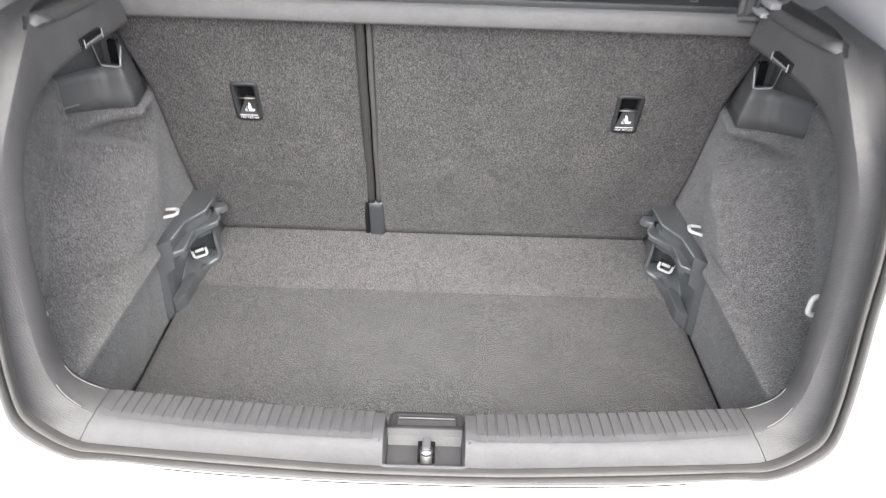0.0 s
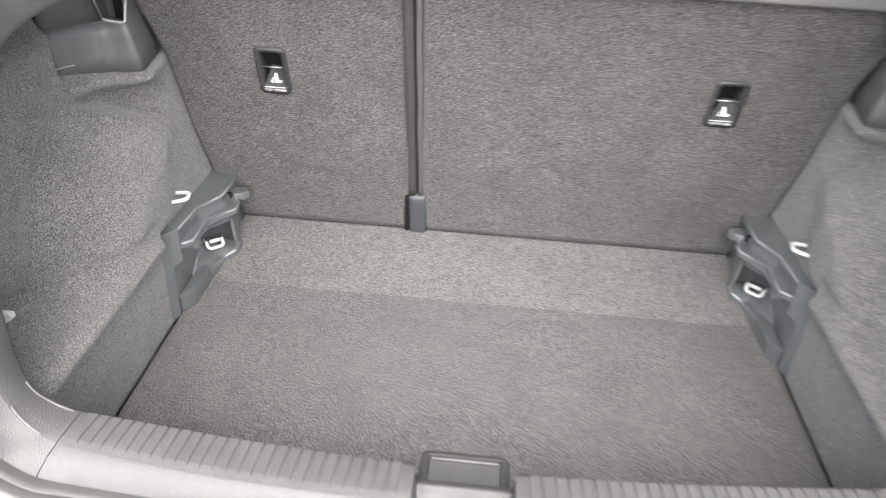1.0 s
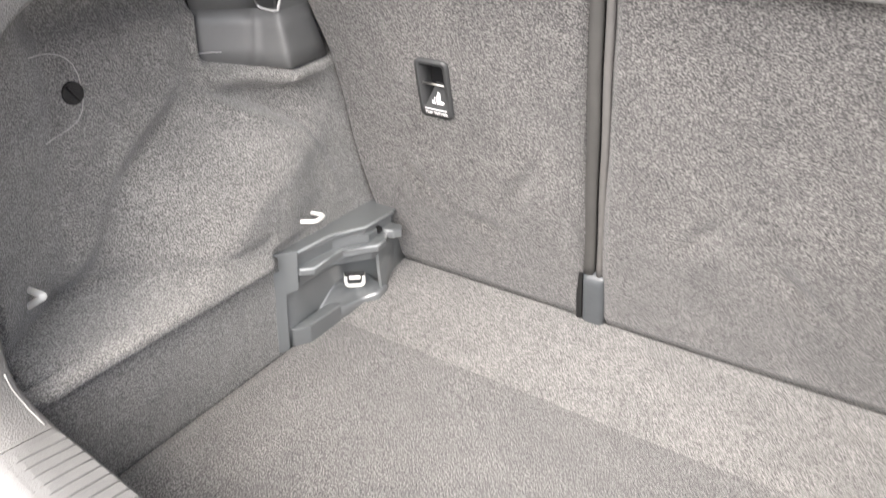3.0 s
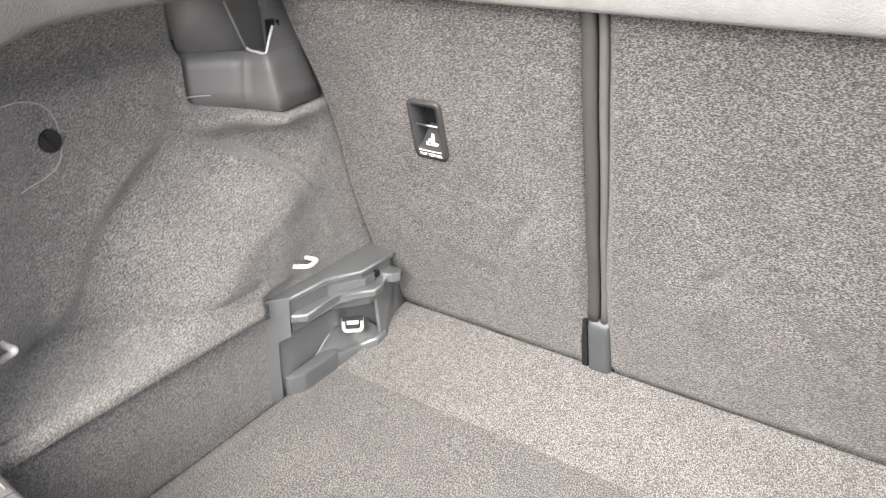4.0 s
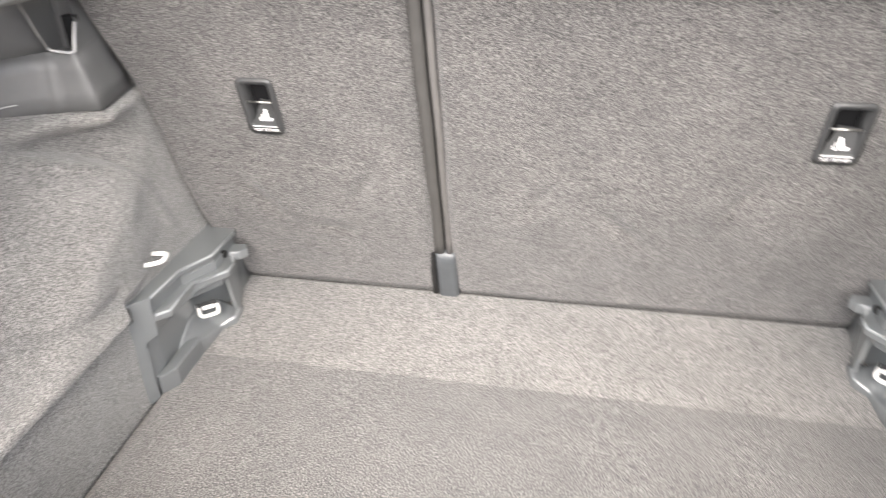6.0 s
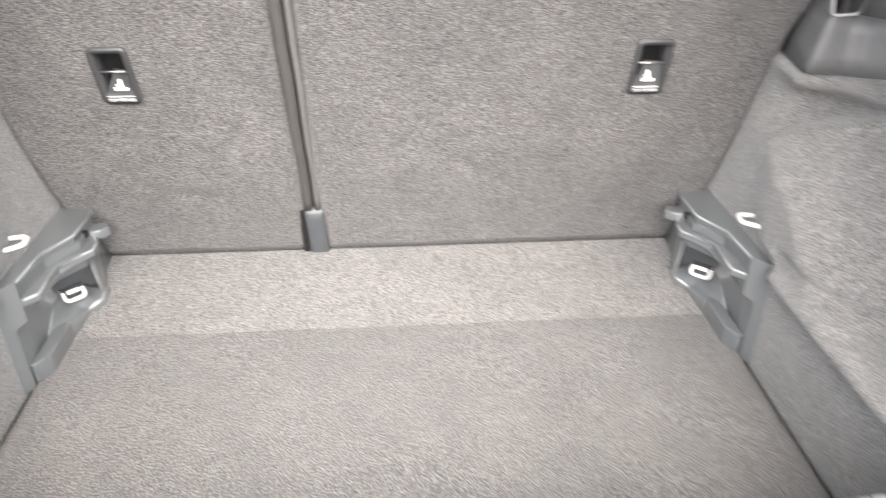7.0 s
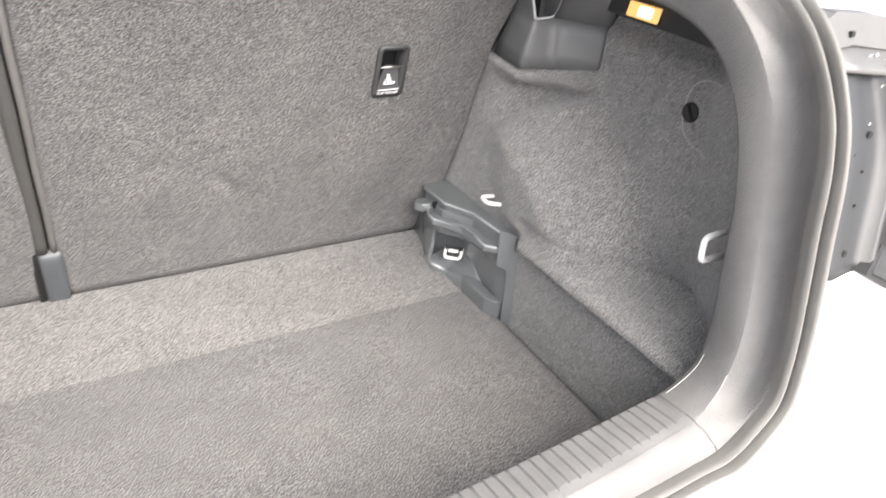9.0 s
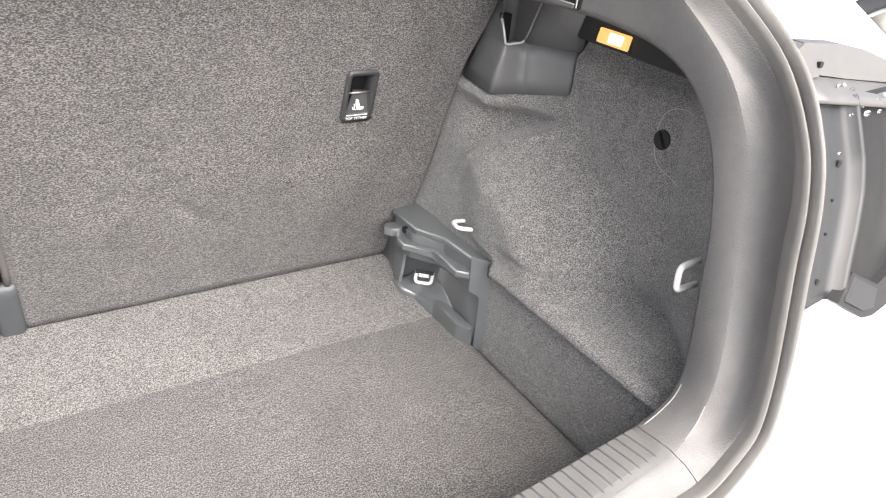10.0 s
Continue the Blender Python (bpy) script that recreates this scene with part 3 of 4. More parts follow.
part("body_panel", loft([b0, b1, b2, b3, b4, b5]), M_white, car, smooth=True)

# ---- shell that closes the car above and beyond ----
part("roof_panel", box(-0.62, 0.62, 0.47, 1.60, 0.86, 0.90, 0.01), M_white, car)
for s in (-1, 1):
    part("upper_side", slab([[(s * 0.42, 0.10, 0.80), (s * 0.62, 1.6, 0.90)], [(s * 0.63, 0.10, 0.50), (s * 0.68, 1.6, 0.50)], [(s * 0.66, 0.02, -0.2), (s * 0.70, 1.6, -0.2)]], (s * 0.02, 0, 0)), M_white, car)


# tailgate is out of view; tilt, width and window are set to shape daylight
def hatch(x0, x1, v0, v1, thick=0.04):
    """A piece of the raised tailgate, v metres from its hinge."""
    at = lambda x, v: (x * (1 + 0.08 * v), 0.46 - 0.90 * v, 0.88 + 0.42 * v)
    return slab([[at(lerp(x0, x1, k / 4), v) for k in range(5)] for v in (v0, (v0 + v1) / 2, v1)], (0, 0.34 * thick, 0.9 * thick))


gate = part("tailgate", hatch(-0.43, 0.43, 0.52, 1.12), M_dark, car, "unseen raised tailgate overhead with dark inner trim")
part("hinge_beam", hatch(-0.42, 0.42, 0.0, 0.20), M_white, gate)
for s in (-1, 1):
    part("window_post", hatch(s * 0.37, s * 0.43, 0.20, 0.52), M_white, gate)
pane = part("window_pane", hatch(-0.37, 0.37, 0.20, 0.52, 0.004), M_pane, gate, "tinted rear window")
pane.visible_shadow = False
part("cabin_end", box(-0.66, 0.66, 1.58, 1.62, -0.2, 0.9), M_dark, car)
part("under_floor", box(-0.66, 0.66, -0.02, 1.6, -0.10, -0.06), M_dark, car)

# ---- parcel shelf ----
shelf = thing("parcel_shelf", "grey parcel shelf edge above the seat backs", "shelf")
prof = [(.4705, .5445), (.4655, .5450), (.4630, .5490), (.4635, .560), (.4665, .570), (.4730, .5750), (.485, .577)]
part("edge", loft([[(x, y, z) for x in np.linspace(-0.525, 0.527, 30)] for y, z in prof + [(.52, .57), (.50, .556), (.4705, .5445)]]), M_shelf, shelf, smooth=True)
part("top_board", box(-0.53, 0.53, 0.482, 0.95, 0.568, 0.587, 0.004), M_dark, shelf)

for k in range(4):
    part("moulded_bar", box(.404, .418 - .001 * k, .4995, .5025, .5885 + .0032 * k, .5898 + .0032 * k), M_sill, shelf)
hinge = thing("shelf_hinge", "light grey moulded pivot block at the end of the parcel shelf", "hinge")
part("body", box(.476, .515, .472, .482, .574, .612, .002), M_cover, hinge)
part("plate", prism([(.470, .455), (.519, .455), (.519, .476), (.478, .476)], .5725, .5795, .002), M_sill, hinge, "worn light base bar")
for x in (.483, .497, .512):
    part("web", box(x, x + .003, .459, .474, .579, .612, .001), M_sill, hinge)
part("pin", box(.494, .515, .428, .472, .5835, .5915, .003), M_edge, hinge, "light worn pivot pin")
part("pin", box(.505, .524, .428, .478, .5965, .6065, .003), M_edge, hinge, "light worn pivot pin")

# ---- hook slots in the shelf rails ----
for s in (-1, 1):
    fx = s * .4925
    ob = thing("rail_hook", "recessed satin hook slot in the shelf rail", "hook", group="rail hooks")
    part("slot", box(fx - s * .0025, fx + s * .012, .282, .343, .5460, .5600, .001), M_black, ob)
    part("hook_bar", box(fx - s * .005, fx + s * .006, .290, .340, .5465, .5515, .001), M_cover, ob, "satin grey hook bar")
    for a, b in (((.284, .548), (.284, .5585)), ((.341, .5475), (.341, .5590)), ((.288, .5515), (.340, .5520))):
        part("rim", tube([(fx - s * .0050, *a), (fx - s * .0050, *b)], .0009, 6), M_edge, ob, "bright edge line")

# ---- pillar covers with belt pocket ----
for s in (-1, 1):
    ob = thing("pillar_cover", "dark grey plastic pillar cover with a moulded belt pocket", "cover", group="pillar covers")

    def face(name, mat, rows, label=""):
        part(name, slab([[(s * x, y, z) for x, y, z in r] for r in rows], (s * .003, .003, 0)), mat, ob, label, name in ("side_face", "shell"))

    # lower shell: side, rounded front strip and seat side in one smooth sheet
    rows = []
    for z, sa, fa, fb, sb in ((.397, (.606, .384), (.556, .4370), (.509, .4490), (.524, .540)), (.420, (.606, .383), (.5552, .4385), (.5115, .4475), (.528, .534)), (.445, (.606, .3825), (.5542, .4405), (.5155, .4450), (.533, .527)), (.468, (.606, .382), (.553, .4430), (.519, .4430), (.537, .522))):
        p, a, b, q = (Vector((*v, z)) for v in (sa, fa, fb, sb))
        row = [p.lerp(a, k) + Vector((.001, .001, 0)) * math.sin(math.pi * k) for k in (0, .15, .35, .55, .75, .9)]
        row += [a.lerp(p, .10).lerp(a.lerp(b, .14), k) + Vector((-.0008, -.0012, 0)) * math.sin(math.pi * k) for k in (.3, .6, .9)]
        row += [a.lerp(b, k) for k in (.3, .5, .7)]
        row += [b.lerp(a, .14).lerp(b.lerp(q, .06), k) + Vector((-.0012, -.0006, 0)) * math.sin(math.pi * k) for k in (.1, .4, .7)]
        row += [b.lerp(q, k) for k in (.12, .4, .7, 1)]
        rows.append(row)
    face("shell", M_cover, rows)
    face("side_face", M_cover, [[(.606, .382, .468), (.598, .390, .468), (.553, .443, .468)], [(.606, .376, .500), (.597, .384, .500), (.548, .428, .500)], [(.606, .370, .565), (.590, .372, .565), (.536, .392, .565)]])
    face("seat_face", M_cover, [[(.519, .443, .468), (.537, .522, .468)], [(.532, .474, .497), (.542, .514, .497)], [(.552, .492, .565), (.558, .508, .565)]])
    face("pocket_floor", M_cover, [[(.553, .443, .467), (.519, .443, .467)], [(.562, .480, .462), (.530, .478, .462)]])
    face("pocket_wall", M_cover, [[(.553, .443, .466), (.562, .482, .462)], [(.536, .392, .565), (.560, .475, .565)]])
    face("pocket_back", M_cover, [[(.563, .482, .460), (.530, .480, .460)], [(.563, .482, .565), (.545, .486, .565)]])
    part("belt_slot", box(s * .5335, s * .5475, .472, .484, .463, .502, .0015), M_well, ob, "dark belt slot")
    if s < 0:
        part("scuff", tube([(s * x, y, z) for x, y, z in ((.600, .3795, .4155), (.590, .3925, .4165), (.582, .4035, .4160))], .0007, 6), M_edge, ob, "white scuff mark")
    part("pocket_rim", tube([(s * x, y, z) for x, y, z in ((.549, .4395, .4725), (.546, .4425, .4690), (.524, .4425, .4675), (.5195, .4440, .4690), (.5188, .4500, .4850), (.5185, .4570, .4990))], .0017, 8), M_edge, ob, "light pocket rim", True)
    part("pocket_edge", tube([(s * x, y, z) for x, y, z in ((.549, .4395, .4725), (.5475, .4300, .4880), (.5430, .4080, .5300))], .0014, 8), M_ledge, ob, "grey pocket edge", True)

# ---- lower corner brackets ----


def u_hook(width, depth, r):
    """A bent wire loop, open end at the back (+y)."""
    w = width / 2
    pts = [(-w, depth, 0)]
    for k in range(6):
        a = math.pi + (math.pi / 2) * k / 5
        pts.append((-w + r + r * math.cos(a), r + r * math.sin(a), 0))
    for k in range(6):
        a = 1.5 * math.pi + (math.pi / 2) * k / 5
        pts.append((w - r + r * math.cos(a), r + r * math.sin(a), 0))
    pts.append((w, depth, 0))
    return pts


def rounded_path(corners, r, n=5):
    """A line through corners, each rounded off with radius r."""
    c = [Vector(p) for p in corners]
    out = [c[0]]
    for p, q, t in zip(c, c[1:], c[2:]):
        a = q + (p - q).normalized() * r
        b = q + (t - q).normalized() * r
        out += [a.lerp(q, k / n).lerp(q.lerp(b, k / n), k / n) for k in range(n + 1)]
    return out + [c[-1]]


def mirror(pts, s):
    return [(s * p[0], *p[1:]) for p in pts]


def bracket(s):
    ob = thing("corner_bracket", "dark grey moulded plastic corner bracket with lashing eye beside the seat", "bracket", group="corner brackets")

    def upright(outline, thick, bevel):
        """A plate across the bracket's slanted front; u runs from its outer to its inner edge."""
        o, i, n = Vector((.5015, .3740)), Vector((.4795, .4016)), Vector((.78, .62))
        bm = bmesh.new()
        rows = []
        for d in (0, thick):
            rows.append([bm.verts.new((s * (o.lerp(i, u) + n * d).x, (o.lerp(i, u) + n * d).y, z)) for u, z in outline])
        fs = [bm.faces.new(rows[0]), bm.faces.new(rows[1][::-1])]
        k = len(outline)
        for j in range(k):
            fs.append(bm.faces.new((rows[0][j], rows[1][j], rows[1][(j + 1) % k], rows[0][(j + 1) % k])))
        bmesh.ops.bevel(bm, geom=list({e for e in fs[0].edges}), offset=bevel, segments=2, profile=0.6, affect="EDGES")
        return bm

    top = mirror([(.516, .384), (.4965, .384), (.4800, .403), (.4745, .475), (.4490, .521), (.4455, .590), (.455, .613), (.516, .613)], s)
    part("top_plate", prism(top, .1515, .1580, .0022), M_bracket, ob)
    riser = mirror([(.512, .390), (.485, .402), (.4775, .476), (.4525, .522), (.450, .588), (.512, .600)], s)
    part("riser", prism(riser, .126, .1530, .001), M_bracket, ob)
    part("riser_ledge", prism(mirror([(.500, .476), (.4765, .4790), (.4475, .5250), (.4475, .548), (.480, .556)], s), .131, .1445, .0024), M_bracket, ob)
    step = mirror([(.512, .410), (.4800, .4030), (.4630, .4185), (.4645, .484), (.4295, .5240), (.4300, .546), (.447, .575), (.512, .580)], s)
    part("step", prism(step, .1195, .1315, .0036), M_bracket, ob)
    # pale tubes stand in for the gloss along the plate edges
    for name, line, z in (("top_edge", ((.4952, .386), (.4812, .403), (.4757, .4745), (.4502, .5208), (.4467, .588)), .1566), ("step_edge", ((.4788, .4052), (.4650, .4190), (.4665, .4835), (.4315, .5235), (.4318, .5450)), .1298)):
        part(name, tube(rounded_path([(s * x, y, z) for x, y in line], .003, 3), .0019, 8), M_bracket_edge, ob, "paler rounded edge that paints the bevel's highlight", True)
    under = mirror([(.512, .412), (.488, .412), (.486, .490), (.4500, .535), (.4500, .556), (.512, .568)], s)
    part("under_step", prism(under, .096, .122, .002), M_bracket, ob)
    plate = [(0, -.004), (.46, -.004), (.44, .0930), (.56, .0965), (1.0, .0995), (1.0, .1560), (1.06, .1560), (1.06, .1600), (-.12, .1600), (-.12, .1560), (.30, .1560), (.30, .1330), (0, .1310)]
    part("front_plate", upright(plate, .010, .0010), M_bracket, ob)
    wall = [[Vector((s * x, y, z)) for x, y in ((.4965, .392), (.4985, .43), (.498, .475), (.4975, .53), (.491, .558), (.476, .580), (.463, .600), (.459, .640))] for z in (-.005, .03, .06, .10, .13)]
    part("back_wall", slab(wall, (s * .004, .0, 0)), M_bracket, ob, smooth=True)
    scoop = []
    for i in range(31):
        y = lerp(.424, .570, i / 30)
        xb = np.interp(y, [.424, .489, .494, .530, .546, .570], [.481, .479, .4750, .4660, .4470, .4465])
        ground = max(0.0, (y - BREAK_Y) * .32)
        hb = np.interp(y, [.424, .489, .494, .530, .546, .570], [.026, .027, .024, .022, .031, .036])
        hw = .020 + .036 * ease(y, .44, .51)
        row = []
        for k in range(9):
            u = k / 8
            h = lerp(hw, hb, u ** .7) - .006 * math.sin(math.pi * u)
            row.append((s * lerp(.4985, xb, u), y, h))
        row += [(s * (xb - .0014), y, hb - .0025), (s * (xb - .0020), y, ground - .006)]
        scoop.append(row)
    part("scoop", slab(scoop, (s * .003, 0, -.003)), M_bracket, ob, smooth=True)
    foot = mirror([(.4970, .3950), (.4895, .3960), (.4770, .4180), (.4765, .4890), (.4840, .4930), (.4960, .4800)], s)
    part("foot", prism(foot, -.004, .0295, .0032), M_bracket, ob)
    wing = [[Vector((s * x, y, z)) for x, y, z in r] for r in (((.447, .560, .018), (.450, .556, .065), (.452, .552, .122)), ((.459, .600, .033), (.456, .598, .09), (.456, .598, .13)), ((.465, .632, .043), (.464, .622, .09), (.462, .612, .152)))]
    part("wing", slab(wing, (s * .006, 0, 0)), M_bracket, ob)
    part("peg", prism(mirror([(.454, .562), (.443, .562), (.4305, .566), (.4235, .578), (.431, .590), (.454, .588)], s), .1235, .1385, .0028), M_bracket, ob, "worn grey catch peg")
    part("screw_hole", tube([(s * .4465, .552, .1405), (s * .470, .554, .1405)], .0058, 14), M_black, ob)
    eye = part("lashing_eye", tube(u_hook(.028, .020, .006), .0030, 10), M_hook, ob, "white-coated wire lashing eye", True)
    eye.matrix_world = pose(s * .4755, .524, .046, 48, 0, s * -40)
    part("eye_socket", box(-.016, .016, .0145, .021, -.003, .004, .001), M_black, eye)
    part("eye_tongue", box(-.009, .009, .009, .0150, .001, .0045, .001), M_hook, eye)
    return ob


for s in (-1, 1):
    bracket(s)

# wire hooks that stand out of the lining
for s in (-1, 1):
    path = [(.530, .424, .183), (.4735, .4400, .1925), (.4785, .4635, .1915), (.530, .462, .186)]
    h = tagged(part("cargo_hook", tube(rounded_path([(s * x, y, z) for x, y, z in path], .008), .0032, 10), M_hook, smooth=True), "white-coated wire cargo hook above the corner bracket", "hook", group="cargo hooks")
    if s > 0:
        path, bend = [(.560, .072, .320), (.5055, .0690, .3185), (.5025, .0645, .2925), (.560, .068, .289)], .008
    else:
        # the hook on this side is bent to a flat point and sits lower
        path, bend = [(0.5908, 0.0863, 0.2309), (0.53, 0.0868, 0.2356), (0.5908, 0.0752, 0.1929)], .007
    h = tagged(part("bag_hook", tube(rounded_path([(s * x, y, z) for x, y, z in path], bend), .0038, 10), M_hook, smooth=True), "white-coated wire bag hook beside the opening trim" if s > 0 else "low white-coated pointed wire bag hook on the lining", "hook", group="bag hooks")

# round turn fasteners
for s in (-1, 1):
    ob = thing("turn_fastener", "round black slotted turn fastener on a lining flap", "fastener", (s * .5845, .195, .411), group="turn fasteners")
    turn = Euler((0, radians(-90 * s), 0)).to_matrix().to_4x4() @ pose(0, 0, 0, 0, 0, 35)
    bm = bmesh.new()
    bmesh.ops.create_cone(bm, cap_ends=True, segments=28, radius1=.0135, radius2=.0120, depth=.008, matrix=turn)
    part("disc", bm, M_gloss, ob)
    bm = box(-.0100, .0100, -.0016, .0016, .003, .0068, .0008)
    bm.transform(turn)
    part("grip", bm, M_gloss, ob)

# boot lamp
lampb = thing("boot_lamp", "small lit amber-white boot lamp under the rail", "lamp", (.5935, .316, .502))
tilt = Euler((0, radians(-78), 0)).to_matrix().to_4x4()
bm = box(-.0095, .0095, -.027, .027, -.003, .004, .002)
bm.transform(tilt)
part("lens", bm, M_glow, lampb, "glowing ribbed lens")
bm = box(-.0112, .0112, -.0285, .0285, -.008, -.001, .002)
bm.transform(tilt)
part("frame", bm, M_dark, lampb)
bm = box(-.006, .006, -.012, .012, .002, .0052, .002)
bm.transform(tilt)
bulb = part("bulb", bm, M_bulb, lampb, "white-hot bulb behind the lens")
bulb.location = (-.0005, -.006, 0)
part("base_plate", slab([[(x - .5935, y - .316, z - .502 - .02 * max(0, .30 - y)) for y in (.16, .23, .30, .35, .400)] for x, z in ((.600, .556), (.597, .520), (.596, .490), (.599, .487))], (.010, 0, 0)), M_dark, lampb, "dark plastic base plate")

# top tether plates


def lettering(text, size, mat, parent, name):
    cu = bpy.data.curves.new(name, "FONT")
    cu.body, cu.size, cu.align_x, cu.align_y, cu.extrude = text, size, "CENTER", "CENTER", .0002
    tmp = bpy.data.objects.new(name, cu)
    scene.collection.objects.link(tmp)
    bpy.context.view_layer.update()
    me = bpy.data.meshes.new_from_object(tmp.evaluated_get(bpy.context.evaluated_depsgraph_get()))
    bpy.data.objects.remove(tmp)
    me.materials.clear()
    me.materials.append(mat)
    ob = new(name, me)
    ob.parent = parent
    return ob


def rounded(w, h, r, n=5):
    out = []
    for cx, cy, a0 in ((w - r, h - r, 0), (-w + r, h - r, 90), (-w + r, -h + r, 180), (w - r, -h + r, 270)):
        for k in range(n):
            a = radians(a0 + 90 * k / (n - 1))
            out.append((cx + r * math.cos(a), cy + r * math.sin(a)))
    return out


def ring(outer, inner_, z0, z1):
    bm = bmesh.new()
    n = len(outer)
    vs = [[bm.verts.new((x, y, z)) for x, y in o] for o, z in ((outer, z0), (outer, z1), (inner_, z1), (inner_, z0 - .018))]
    for a, b in zip(vs, vs[1:]):
        for i in range(n):
            bm.faces.new((a[i], a[(i + 1) % n], b[(i + 1) % n], b[i]))
    return bm


for s in (-1, 1):
    zc = .3795
    ob = thing("tether_plate", "black plastic top tether anchor plate on the backrest", "anchor", group="tether plates")
    lean = math.degrees(math.atan(0.30))
    ob.matrix_world = pose(s * .346, seat_y(zc) - .0015, zc, 90 + lean, 0, 0)
    w, h = .0242, .0415
    hole_ = [(x, y + .0035) for x, y in rounded(.0175, .0315, .004)]
    part("frame", ring(rounded(w, h, .008), hole_, -.004, .0035), M_plate, ob, "black frame with rounded corners", True)
    part("well", box(-.0180, .0180, -.029, .037, -.024, -.0215), M_well, ob)
    part("tether_bar", tube([(-.018, .0056, -.001), (.018, .0056, -.001)], .0014, 8), M_steel, ob, "thin bright steel bar", True)
    part("chute", slab([[(-.004, .002, -.012), (.0172, .002, -.009)], [(-.0165, -.0275, .0012), (.0172, -.0275, .0012)]], (0, 0, -.002)), M_plate, ob)
    part("base_bar", box(-.0165, .0165, -.0295, -.0286, .002, .0044), M_print, ob, "white printed line")
    t = lettering("TOP TETHER", .0060, M_print, ob, "lettering")
    t.location = (0, -.0350, .0037)
    # child seat and anchor sign on the chute
    tilt_ = math.atan2(.0112, .0245)
    for name, bm, label in (("seat_sign", prism([(.000, -.004), (.011, -.004), (.013, .000), (.006, .001), (.003, .013), (-.001, .014), (-.002, .004)], 0, .0006), "white printed seat sign"), ("anchor_sign", tube([(-.0045, .006, .0006), (-.005, -.002, .0006), (-.0085, .001, .0006), (-.008, -.003, .0006), (-.002, -.0035, .0006)], .0008, 6), "white printed anchor sign")):
        sign = part(name, bm, M_print, ob, label)
        sign.location, sign.rotation_euler = (.0005, -.0195, -.0012), (-tilt_, 0, 0)
        sign.scale = (.85, .85, .7)

# ---- rear lamp flank beside the opening ----
tail = thing("rear_lamp", "grey rear lamp housing with rain drops on the body side", "lamp")


def tail_at(x, z, d=0.0):
    return Vector((x, -.03 + .5 * (z - .337) - d, z))


LEFT = ([.315, .372, .411, .436, .489, .52], [.574, .597, .620, .632, .631, .630])
RIDGE = ([.314, .352, .372, .408, .440, .482, .52], [.629, .652, .666, .686, .694, .692, .690])
flank, outer_ = [], []
for z in np.linspace(.312, .503, 22):
    a, b = float(np.interp(z, *LEFT)), float(np.interp(z, *RIDGE))
    flank.append([tail_at(a - .06, z, -.020), tail_at(a, z, -.002), tail_at(lerp(a, b, .35), z, -.004), tail_at(lerp(a, b, .7), z, -.006), tail_at(b - .006, z, -.003), tail_at(b - .003, z, .006), tail_at(b + .001, z, .009), tail_at(b + .005, z, .006)])
    outer_.append([tail_at(b + .0055, z, .005), tail_at(b + .013, z, -.001), tail_at(b + .05, z, .001), tail_at(.83, z, -.01)])
part("housing", slab(flank, (0, .03, 0)), M_lampgrey, tail, smooth=True)
part("lens", slab(outer_, (0, .03, 0)), M_lampdark, tail, "dark grey lens", True)
slope = lambda x, z: z - .105 * (x - .627)
part("shoulder", slab([[tail_at(x, slope(x, z), d) for x in (.600, .640, .70, .77, .84)] for z, d in ((.500, .008), (.505, .009), (.509, .004), (.521, -.010))], (0, .03, 0)), M_primer, tail, "glossy wet shoulder", True)
plate = [[tail_at(x, z, -.009) for x, z in r] for r in (((.647, .521), (.70, .5145), (.77, .5075), (.84, .500)), ((.627, .552), (.70, .5475), (.742, .541), (.84, .514)))]
part("upper_plate", slab(plate, (0, .02, 0)), M_primer, tail, "pale grey flat plate")
part("edge_strip", slab([[tail_at(x, z, -.006) for x, z in r] for r in (((.622, .519), (.645, .5205)), ((.607, .545), (.626, .5515)))], (0, .02, 0)), M_primer, tail, "pale bevelled edge")
part("plate_hook", box(.647, .653, .072, .0768, .528, .534, .001), M_black, tail)
for x, z, r in ((.661, .437, .0040), (.601, .332, .0035), (.631, .421, .0014), (.643, .404, .0014), (.625, .374, .0016)):
    part("screw_hole", tube([tail_at(x, z, -.0020), tail_at(x, z, -.012)], r, 12), M_black, tail)


def plate_of(outline, d0, d1):
    bm = bmesh.new()
    lo = [bm.verts.new(tail_at(x, z, d0)) for x, z in outline]
    hi = [bm.verts.new(tail_at(lerp(.69, x, .97), lerp(.31, z, .97), d1)) for x, z in outline]
    n = len(outline)
    bm.faces.new(hi)
    for i in range(n):
        bm.faces.new((lo[i], lo[(i + 1) % n], hi[(i + 1) % n], hi[i]))
    return bm


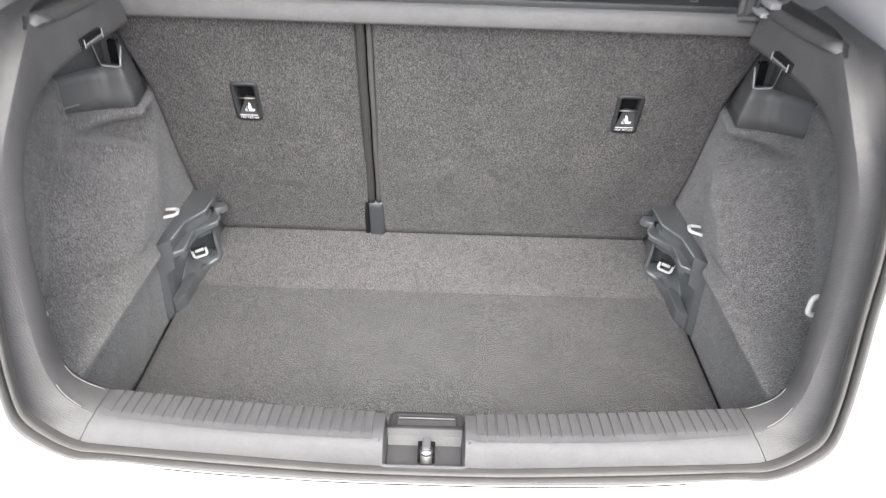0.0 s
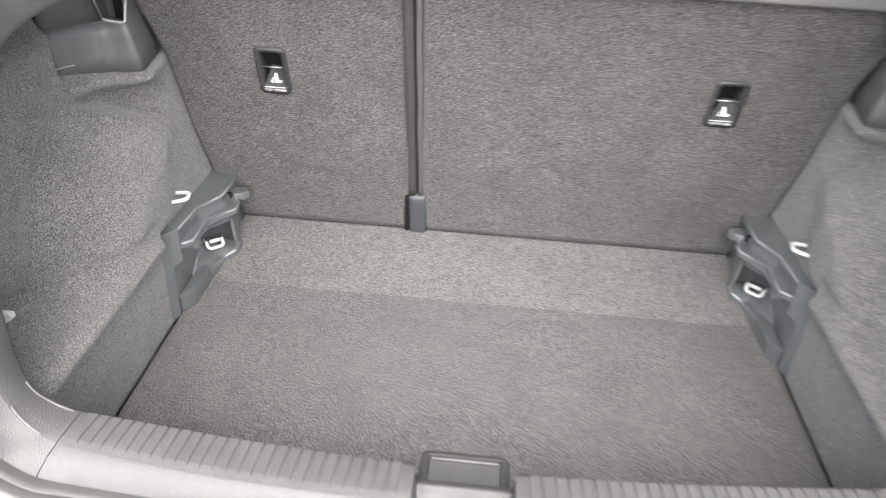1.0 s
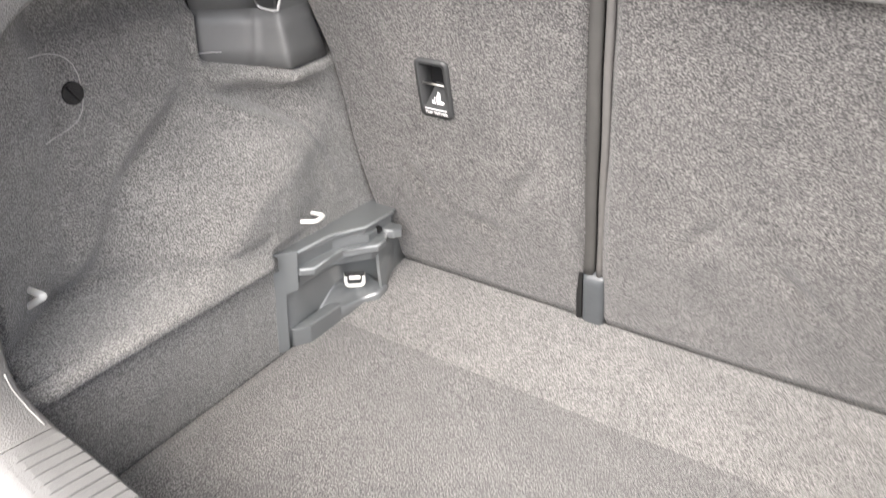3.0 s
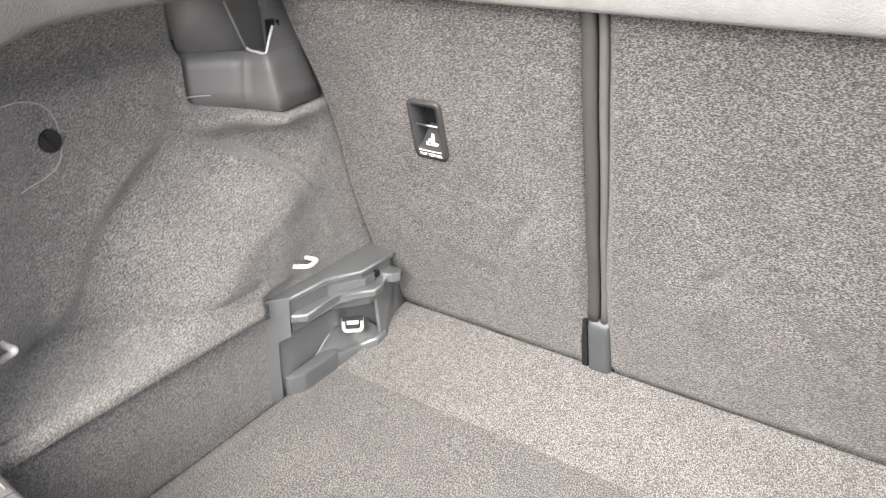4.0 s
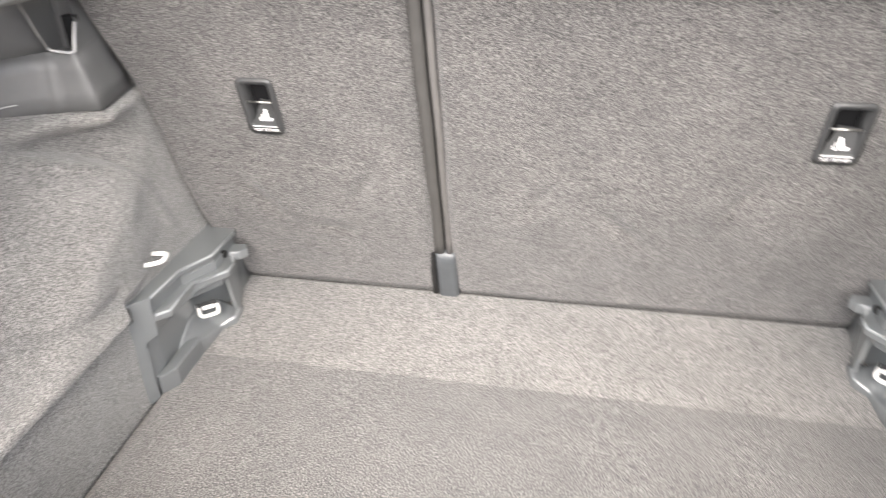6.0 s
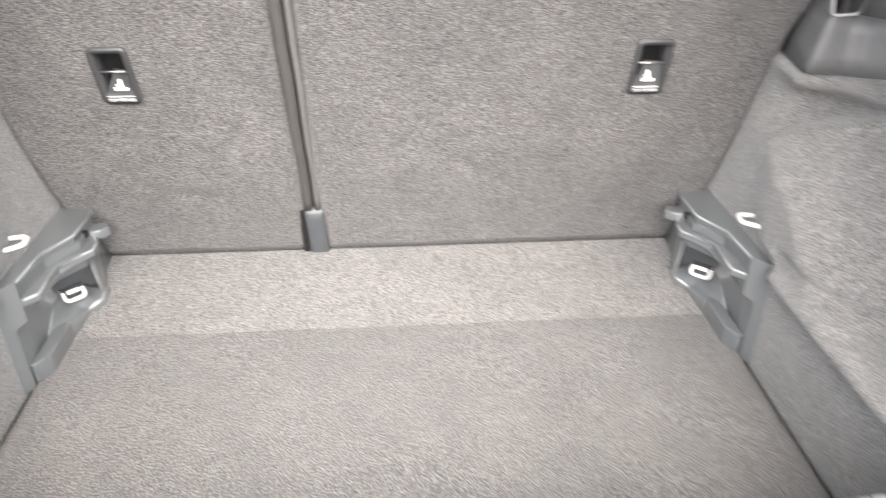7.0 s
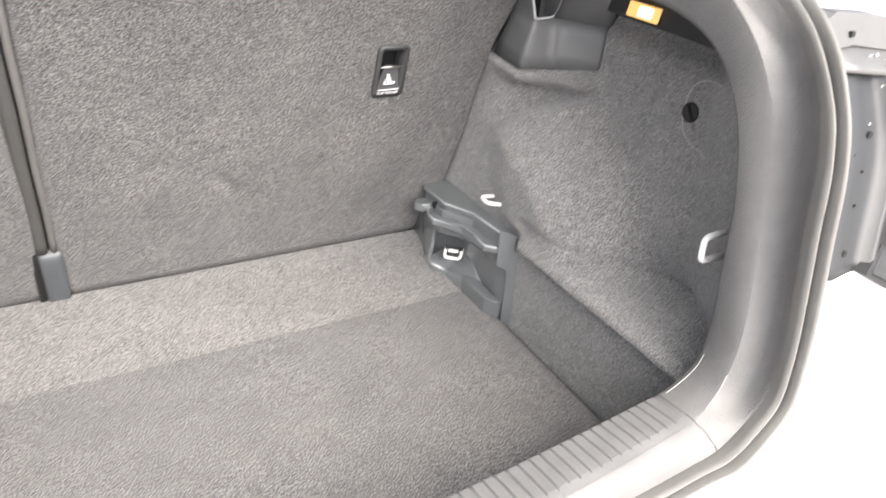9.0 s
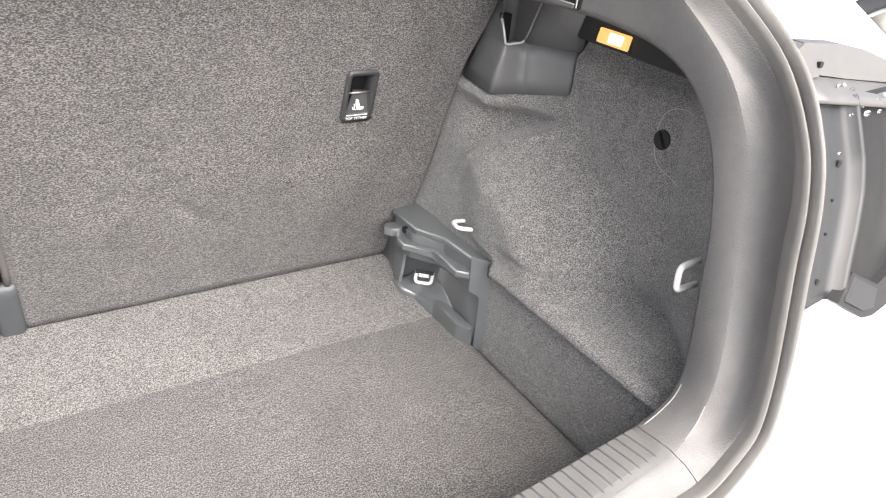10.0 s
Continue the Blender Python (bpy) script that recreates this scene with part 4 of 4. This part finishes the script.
part("corner_frame", plate_of([(.616, .313), (.650, .338), (.697, .317), (.775, .340), (.767, .302), (.680, .288), (.658, .290)], -.01, .008), M_black, tail, "dark corner frame")
part("corner_reflector", plate_of([(.630, .313), (.653, .333), (.693, .314), (.682, .297), (.660, .298)], .006, .010), M_lampgrey, tail, "scratched grey corner piece")
for x, z, r in ((.671, .511, .0036), (.683, .512, .0022), (.696, .506, .0034), (.715, .483, .0042), (.740, .483, .0028), (.708, .490, .0020), (.681, .484, .0016), (.687, .4845, .0014), (.752, .500, .0030), (.763, .478, .0024), (.654, .450, .0018), (.735, .497, .0016)):
    bm = bmesh.new()
    up = .006 if z > .495 else .003
    bmesh.ops.create_uvsphere(bm, u_segments=12, v_segments=8, radius=r, matrix=Matrix.Translation(tail_at(x, slope(x, z) + .105 * (x - .627), up if z < .503 else -.001)) @ Matrix.Diagonal((1.5, .5, .8, 1)))
    part("rain_drop", bm, M_drop, tail, smooth=True)

# ---- ground ----
bm = bmesh.new()
bmesh.ops.create_grid(bm, x_segments=8, y_segments=8, size=400, matrix=Matrix.Translation((0, 0, -.56)))
tagged(part("ground", bm, M_paving), "pale paved ground behind the car", "ground", kind="structure")

# ---- wheel of a parked car beyond the body side ----
far = thing("parked_car", "dark wheel of a parked car on the paving, with an added white panel", "car", (4.71, 1.91, -.08))
spin = Euler((0, radians(90), radians(22))).to_matrix().to_4x4()


def wheel_ring(steps, segments=56):
    bm = bmesh.new()
    rings = [[bm.verts.new((r * math.cos(2 * math.pi * k / segments), r * math.sin(2 * math.pi * k / segments), h)) for k in range(segments)] for r, h in steps]
    for a, b in zip(rings, rings[1:]):
        for k in range(segments):
            bm.faces.new((a[k], a[(k + 1) % segments], b[(k + 1) % segments], b[k]))
    bm.transform(spin)
    return bm


wheel = part("tyre", wheel_ring([(.26, .09), (.262, -.09), (.30, -.105), (.345, -.100), (.368, -.08), (.372, 0), (.368, .08), (.345, .100)]), M_dark, far, "dark rubber tyre", True)
part("rim", wheel_ring([(.262, -.085), (.255, -.095), (.235, -.090), (.225, -.05), (.10, -.06), (.03, -.075), (.001, -.075)]), M_steel, wheel, "grey alloy rim", True)
side = Vector((-math.cos(radians(22)), -math.sin(radians(22)), 0))
ahead = Vector((-side.y, side.x, 0))
# white panel added to hide the wheel's lower left as seen from the boot
wheel_mask = [(-.57, .40), (-.51, .40), (-.226, .205), (.083, -.008), (.25, -.30), (-1.3, -.30), (-1.3, .40)]
bm = bmesh.new()
lo = [bm.verts.new(side * .13 + ahead * u + Vector((0, 0, h))) for u, h in wheel_mask]
hi = [bm.verts.new(side * .10 + ahead * u + Vector((0, 0, h))) for u, h in wheel_mask]
bm.faces.new(lo)
bm.faces.new(hi[::-1])
for k in range(len(wheel_mask)):
    bm.faces.new((lo[k], hi[k], hi[(k + 1) % len(wheel_mask)], lo[(k + 1) % len(wheel_mask)]))
part("wheel_mask", bm, M_white, far, "white panel added to cover part of the wheel")
